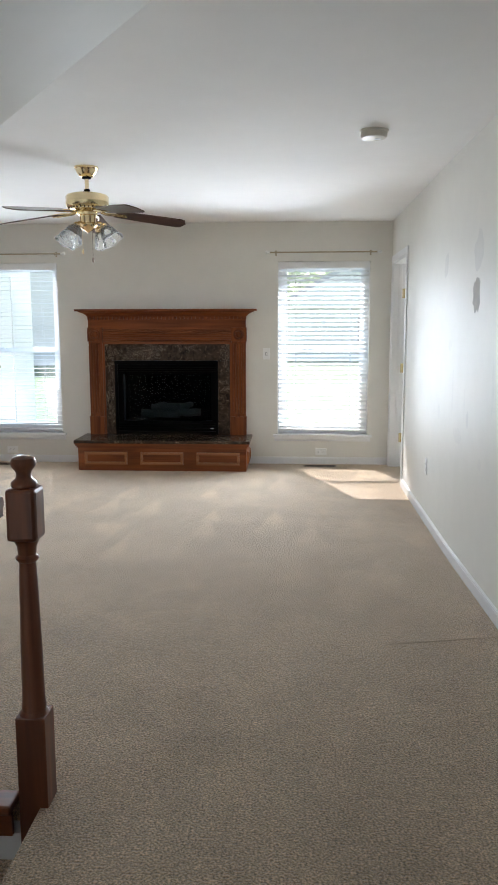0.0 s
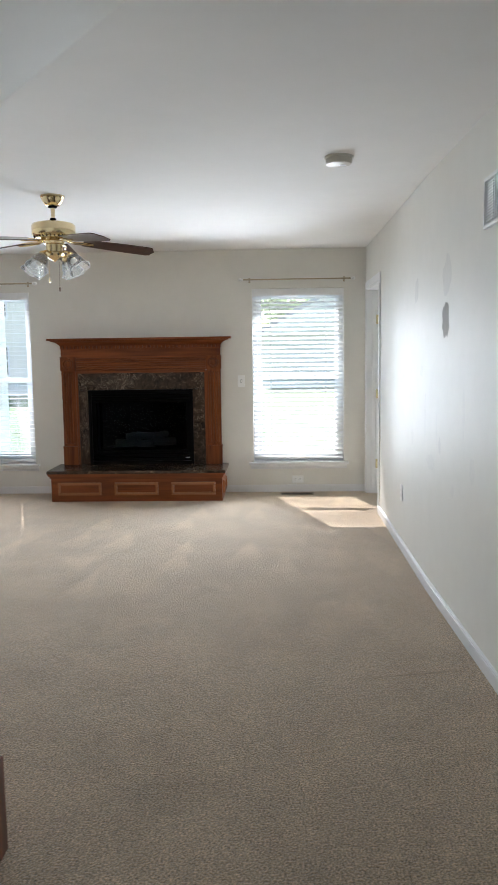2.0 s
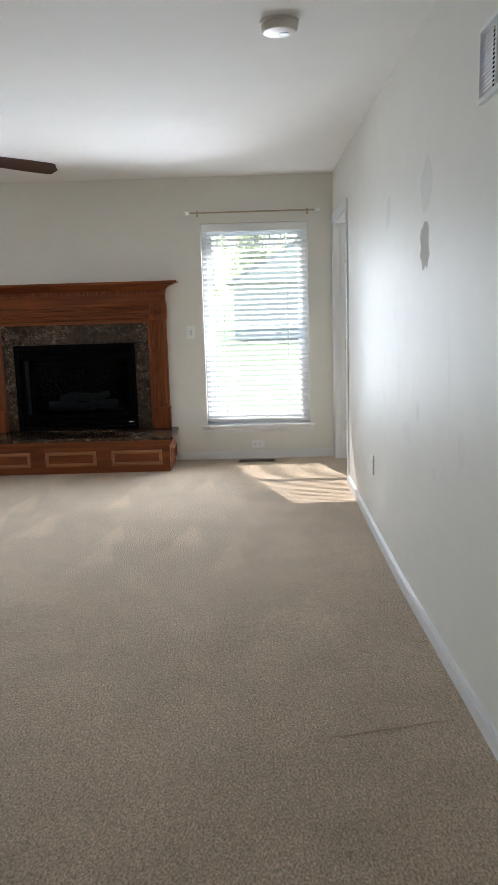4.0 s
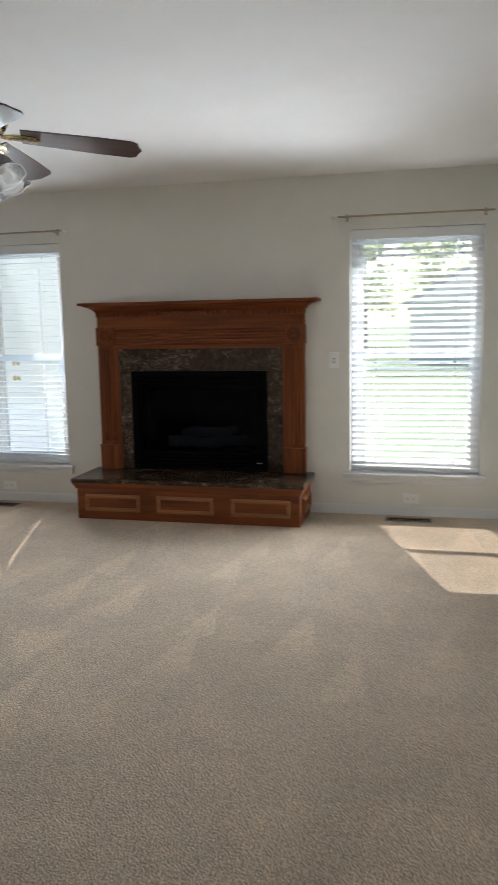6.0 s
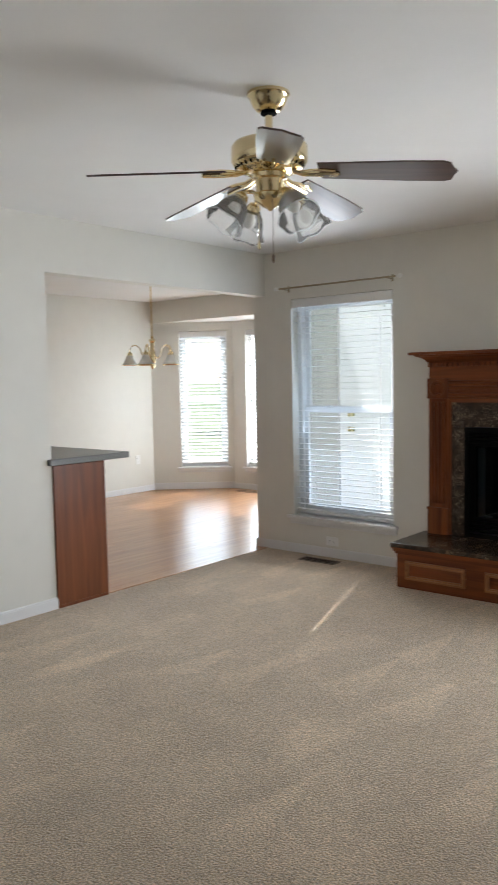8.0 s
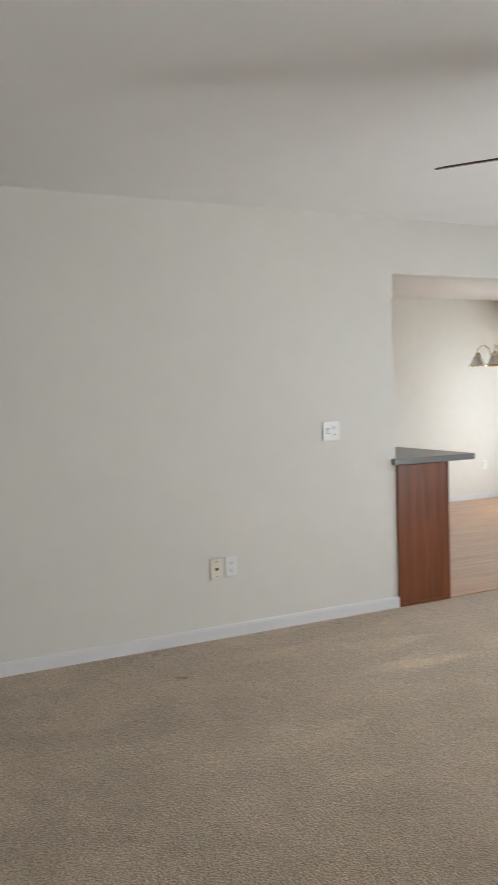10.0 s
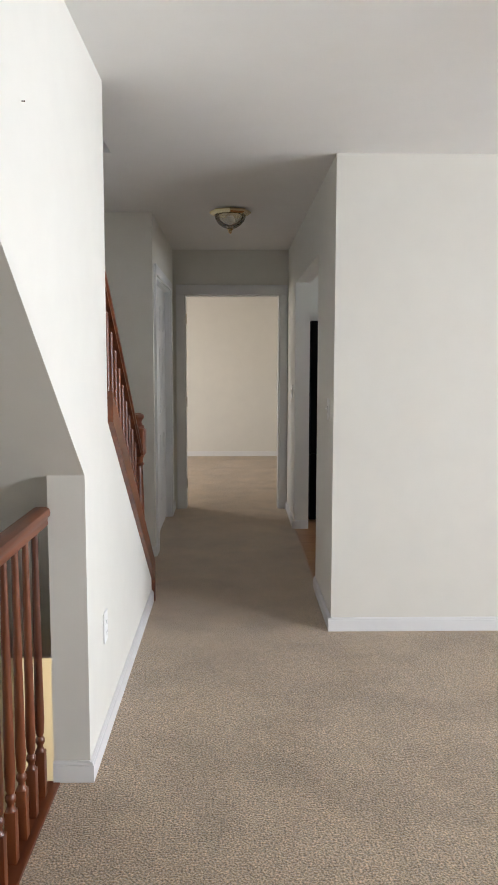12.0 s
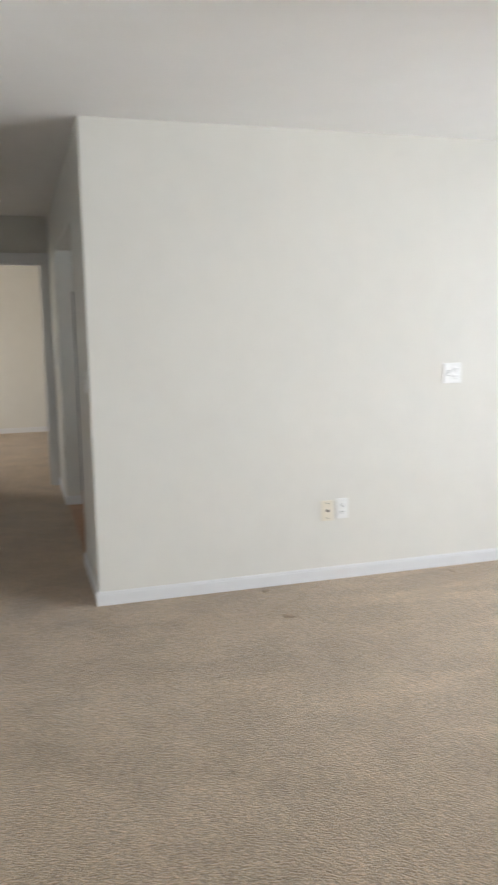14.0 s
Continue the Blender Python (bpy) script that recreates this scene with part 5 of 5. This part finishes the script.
def chandelier(place):
    c = thing("chandelier", "brass dining chandelier with five white glass bell shades", "chandelier", place)
    drop = H - place[2]
    b = bmesh.new()
    lathe(b, [(0.06, drop), (0.058, drop - 0.012), (0.03, drop - 0.03), (0.008, drop - 0.04)], segs=20)
    part("canopy", b, BRASS, c, smooth=True)
    b = bmesh.new()
    z = drop - 0.035
    k = 0
    while z > 0.34:
        box(b, -0.009 if k % 2 else -0.0018, -0.0018 if k % 2 else -0.009, z - 0.034, 0.009 if k % 2 else 0.0018, 0.0018 if k % 2 else 0.009, z)
        z -= 0.030
        k += 1
    part("chain", b, BRASS, c)
    b = bmesh.new()
    lathe(b, [(0.006, 0.345), (0.018, 0.33), (0.012, 0.315), (0.030, 0.30), (0.036, 0.285), (0.020, 0.265), (0.022, 0.20), (0.030, 0.17), (0.040, 0.12), (0.034, 0.08), (0.020, 0.06), (0.030, 0.045), (0.024, 0.02), (0.008, 0.0)], segs=20)
    part("column", b, BRASS, c, smooth=True)
    for k in range(5):
        m = pose(0, 0, 0, 0, 0, 12 + 72 * k)
        b = bmesh.new()
        pts = [(0.03, 0, 0.13), (0.075, 0, 0.11), (0.105, 0, 0.15), (0.125, 0, 0.215), (0.165, 0, 0.245), (0.205, 0, 0.235), (0.225, 0, 0.20), (0.228, 0, 0.165)]
        tube(b, [m @ Vector(p) for p in pts], 0.006, 8)
        arm = part("arm", b, BRASS, c, smooth=True)
        b = bmesh.new()
        lathe(b, [(0.010, 0.175), (0.024, 0.165), (0.026, 0.135), (0.030, 0.128)], (0, 0, 0), 14)
        bmesh.ops.transform(b, matrix=m @ pose(0.228, 0, 0), verts=b.verts[:])
        part("socket", b, BRASS, arm, smooth=True)
        b = bmesh.new()
        rings = []
        for r, z in ((0.026, 0.140), (0.034, 0.125), (0.046, 0.095), (0.062, 0.065), (0.082, 0.045)):
            rings.append([b.verts.new((m @ pose(0.228, 0, 0)) @ Vector((r * math.cos(2 * math.pi * i / 20), r * math.sin(2 * math.pi * i / 20), z))) for i in range(20)])
        for lo, hi in zip(rings, rings[1:]):
            for i in range(20):
                b.faces.new((lo[i], lo[(i + 1) % 20], hi[(i + 1) % 20], hi[i]))
        shell(part("glass_shade", b, MILK, arm, "white glass bell shade", smooth=True))
        b = bmesh.new()
        ring = [(m @ pose(0.228, 0, 0)) @ Vector((0.083 * math.cos(2 * math.pi * i / 20), 0.083 * math.sin(2 * math.pi * i / 20), 0.045)) for i in range(21)]
        tube(b, ring, 0.004, 6)
        part("rim", b, BRASS, arm, smooth=True)
    return c


MILK = material("white glass", (0.80, 0.80, 0.78), 0.25, vary=0.03)
MILK.node_tree.nodes["Principled BSDF"].inputs["Transmission Weight"].default_value = 0.15
mix_in(MILK, "ShaderNodeBsdfTranslucent", (0.92, 0.92, 0.9), 0.4)
chandelier((-5.25, 8.24, 1.545))

# ---- outdoors ----
structure("ground", blocks((-400, 7.96, -0.75, 400, 900, -0.45), (-400, -60, -3.3, -11.2, 7.96, -0.45)), GRASS, "sunlit green lawn")
structure("porch_floor", blocks((WEST, NORTH + 0.16, -0.45, -1.6, 9.9, -0.06)), CONCRETE, "pale concrete porch slab")


def side_wall():
    """The outer face of the dining wing, with its lapped boards and a side door."""
    w = thing("side_wall_cladding", "taupe lapped siding with a white door, beside the porch", "siding", (WEST, 0, 0), kind="structure")
    first = None
    for k in range(27):
        if first is None:
            b = bmesh.new()
            prism(b, [(0.001, 0.0), (0.016, 0.0), (0.006, 0.105), (0.001, 0.105)], "y", NORTH + 0.17, 8.86)
            first = o = part("siding_board", b, TAUPE, w)
        else:
            o = new("siding_board", first.data)
            o.parent = w
        o.location = (0, 0, -0.10 + 0.105 * k)
    part("door_frame", blocks((0.001, 8.86, -0.06, 0.035, 8.95, 2.12), (0.001, 9.62, -0.06, 0.035, 9.72, 2.12), (0.001, 8.95, 2.03, 0.035, 9.62, 2.12)), TRIM, w)
    d = part("side_door", blocks((0.001, 8.95, -0.04, 0.02, 9.62, 2.03)), TRIM, w)
    for z, r in ((0.93, 0.028), (1.07, 0.024)):
        b = bmesh.new()
        lathe(b, [(r, 0.0), (r, 0.008), (0.012, 0.012), (0.012, 0.03), (r * 0.9, 0.04), (r * 0.8, 0.055), (0.004, 0.06)], (0.02, 9.03, z), 12, Matrix.Rotation(radians(90), 4, "Y"))
        part("knob", b, BRASS, d, "brass knob", smooth=True)
    return w


side_wall()
# roof added with its overhang set to keep sun off the porch-side window
wing = bmesh.new()
prism(wing, [(-7.3, 2.70), (WEST + 0.35, 2.70), (WEST + 0.35, 2.86), (-5.2, 4.2), (-7.3, 4.2)], "y", NORTH + 0.17, 10.95)
structure("wing_roof", wing, SHINGLE, "shingled roof of the dining wing, its eave set to shade the window")
# corner lengthened beyond the wing's wall, added to block sun
structure("wing_sun_block", blocks((-3.75, 9.73, -0.4, WEST + 0.02, 10.40, 2.70)), TRIM, "white corner of the dining wing, extended to block the sun")


def house(place, turn, label, w=11.0, d=8.0, h=5.2, wall=None):
    o = thing("neighbour_house", label, "house", place, "neighbouring houses")
    o.rotation_euler = (0, 0, radians(turn))
    part("wall", blocks((-w / 2, -d / 2, 0, w / 2, d / 2, h)), wall or SIDING, o)
    r = bmesh.new()
    prism(r, [(-w / 2 - 0.4, h), (w / 2 + 0.4, h), (0, h + w * 0.30)], "y", -d / 2 - 0.4, d / 2 + 0.4)
    part("roof", r, SHINGLE, o)
    part("gable_wall", prism_bm([(-w / 2, h), (w / 2, h), (0, h + w * 0.30 - 0.3)], "y", -d / 2 - 0.41, -d / 2 - 0.05), wall or SIDING, o)
    for z in (0.9, 3.5)[: 1 if h < 4 else 2]:
        for x in (-w / 2 + 4.4, w / 2 - 4.2, w / 2 - 1.6):
            win = part("window", blocks((x - 0.5, -d / 2 - 0.06, z, x + 0.5, -d / 2, z + 1.4)), TRIM, o)
            part("pane", blocks((x - 0.42, -d / 2 - 0.07, z + 0.08, x + 0.42, -d / 2 - 0.061, z + 0.66), (x - 0.42, -d / 2 - 0.07, z + 0.74, x + 0.42, -d / 2 - 0.061, z + 1.32)), DARK_GLASS, win)
    return o


def prism_bm(outline, axis, a, b):
    bm = bmesh.new()
    prism(bm, outline, axis, a, b)
    return bm


house((6.4, 44.0, -0.45), 0, "pale sided house with a gable across the lawn", 14.0, 8.0, 2.75)
house((-12.0, 40.0, -0.45), 14, "white sided two-storey house across the lawn", 12, 9, 5.4)
house((-95.0, 118.0, -0.45), -20, "low brick-red house across the lawn", 11, 6, 2.3, material("brick red siding", (0.22, 0.09, 0.07), 0.8, vary=0.15, grain=20))


def tree(place, height, seed, label):
    rng = random.Random(seed)
    t = thing("tree", label, "tree", place, "trees across the lawn")
    b = bmesh.new()
    tube(b, [(0, 0, 0), (0.05, 0.02, height * 0.25), (0.0, 0.1, height * 0.55), (0.08, 0.0, height * 0.85)], [height * 0.030, height * 0.024, height * 0.015, height * 0.005], 9)
    for k in range(9):
        z = height * (0.28 + 0.06 * k)
        a = rng.uniform(0, 6.28)
        r = height * rng.uniform(0.16, 0.28)
        tube(b, [(0, 0, z), (r * 0.5 * math.cos(a), r * 0.5 * math.sin(a), z + r * 0.35), (r * math.cos(a), r * math.sin(a), z + r * 0.8)], [height * 0.010, height * 0.006, height * 0.002], 6)
    part("trunk", b, BARK, t, smooth=True)
    verts, faces = [], []
    clumps = [(rng.gauss(0, 0.14) * height, rng.gauss(0, 0.14) * height, height * rng.uniform(0.35, 1.0)) for _ in range(44)]
    for cx, cy, cz in clumps:
        size = height * rng.uniform(0.05, 0.10)
        for _ in range(70):
            p = Vector((cx, cy, cz)) + Vector((rng.gauss(0, 1), rng.gauss(0, 1), rng.gauss(0, 0.8))) * size * 0.6
            q = Euler((rng.uniform(0, 6.3), rng.uniform(0, 6.3), rng.uniform(0, 6.3))).to_matrix()
            s = height * rng.uniform(0.014, 0.028)
            n = len(verts)
            for u, v in ((-1, -0.5), (0, -0.7), (1, 0), (0, 0.7)):
                verts.append(p + q @ Vector((u * s, v * s, 0)))
            faces.append((n, n + 1, n + 2, n + 3))
    me = bpy.data.meshes.new("crown")
    me.from_pydata(verts, [], faces)
    me.materials.append(LEAF)
    c = new("crown", me)
    c.parent = t
    return t


tree((-6.5, 37.0, -0.45), 7.5, 1, "leafy green tree on the lawn between houses")
tree((12.0, 28.0, -0.45), 6.5, 2, "leafy green tree at the lawn's edge")
for x, y, h, k in ((-5.0, 66.0, 8.5, 11), (0.5, 70.0, 9.5, 12), (6.0, 66.0, 9.0, 13), (12.5, 70.0, 10.0, 14)):
    tree((x, y, -0.45), h, k, "leafy green tree behind the pale house")
tree((-18.0, 30.0, -0.45), 8.0, 3, "tall leafy green tree near a low house")
tree((-8.5, 52.0, -0.45), 10.0, 4, "tall leafy green tree behind the houses")


# ---- hardwood planks, piece by piece ----
structure("hardwood_floor", blocks((-6.86, 3.115, -0.08, WEST - 0.01, 10.43, -0.010)), PLANK, "honey-coloured hardwood strip floor")
wood_floor = bpy.data.objects["hardwood_floor"]
lengths = [0.6, 0.9, 1.2]
plank_meshes = []
for L in lengths:
    b = blocks((-0.0405, 0, -0.010, 0.0405, L - 0.0015, -0.002))
    me = bpy.data.meshes.new("plank")
    b.to_mesh(me)
    b.free()
    me.materials.append(PLANK)
    plank_meshes.append((L, me))
rng = random.Random(11)
rest = bmesh.new()
x = WEST - 0.055
while x > -6.86:
    y = 3.12 - rng.uniform(0, 0.8)
    while y < 10.42:
        L, me = rng.choice(plank_meshes)
        if y + L > 10.42:
            L = 10.42 - y
        inside = y >= 5.9 and y + L <= 10.3 and x > -6.7
        if inside and L in lengths:
            o = new("plank", me)
            o.parent = wood_floor
            o.location = (x, y, 0)
        elif y + L > 3.14 and L > 0.05:
            box(rest, x - 0.0405, max(y, 3.12), -0.010, x + 0.0405, y + L - 0.0015, -0.002)
        y += L
    x -= 0.0825
o = part("plank_field", rest, PLANK, wood_floor)
o["kind"] = "stuff"
structure("floor_edge", blocks((WEST - 0.03, 5.60, -0.02, WEST - 0.004, NORTH - 0.014, 0.004), bevel=0.002), PLANK, "wooden strip between carpet and hardwood")

SEAM = material("raised carpet seam", (0.60, 0.49, 0.37), 0.95, vary=0.2, grain=90, bump=0.4, bump_scale=160)
seam = bmesh.new()
tube(seam, [(0.60, 3.19, 0.0), (0.80, 3.235, 0.001), (1.0, 3.28, 0.001), (1.14, 3.31, 0.0)], 0.0022, 6)
structure("carpet_seam", seam, SEAM, "raised seam in the beige carpet")


def carpet_scrap(place, turn, size):
    """A torn tuft of pile that stands up from the carpet."""
    rng = random.Random(int(size * 9000))
    b = bmesh.new()
    for k in range(14):
        a, q = rng.uniform(0, 6.28), rng.uniform(0.1, 1.0) * size
        x, y = q * math.cos(a), 0.45 * q * math.sin(a)
        tube(b, [(x, y, 0.0), (x * 1.2, y * 1.2, size * 0.25), (x * 1.5 + rng.uniform(-0.3, 0.3) * size, y * 1.5, size * rng.uniform(0.3, 0.5))], [size * 0.14, size * 0.12, size * 0.06], 5)
    o = part("carpet_scrap", b, SEAM)
    o.location, o.rotation_euler = place, (0, 0, turn)
    tagged(o, "torn beige tuft standing up from worn carpet", "carpet scrap", "carpet scraps")


for x, y, turn, size in ((-3.33, 3.99, 1.5, 0.024), (-2.93, 3.975, 1.2, 0.027), (-3.30, 5.12, 1.6, 0.022)):
    carpet_scrap((x, y, 0.0), turn, size)
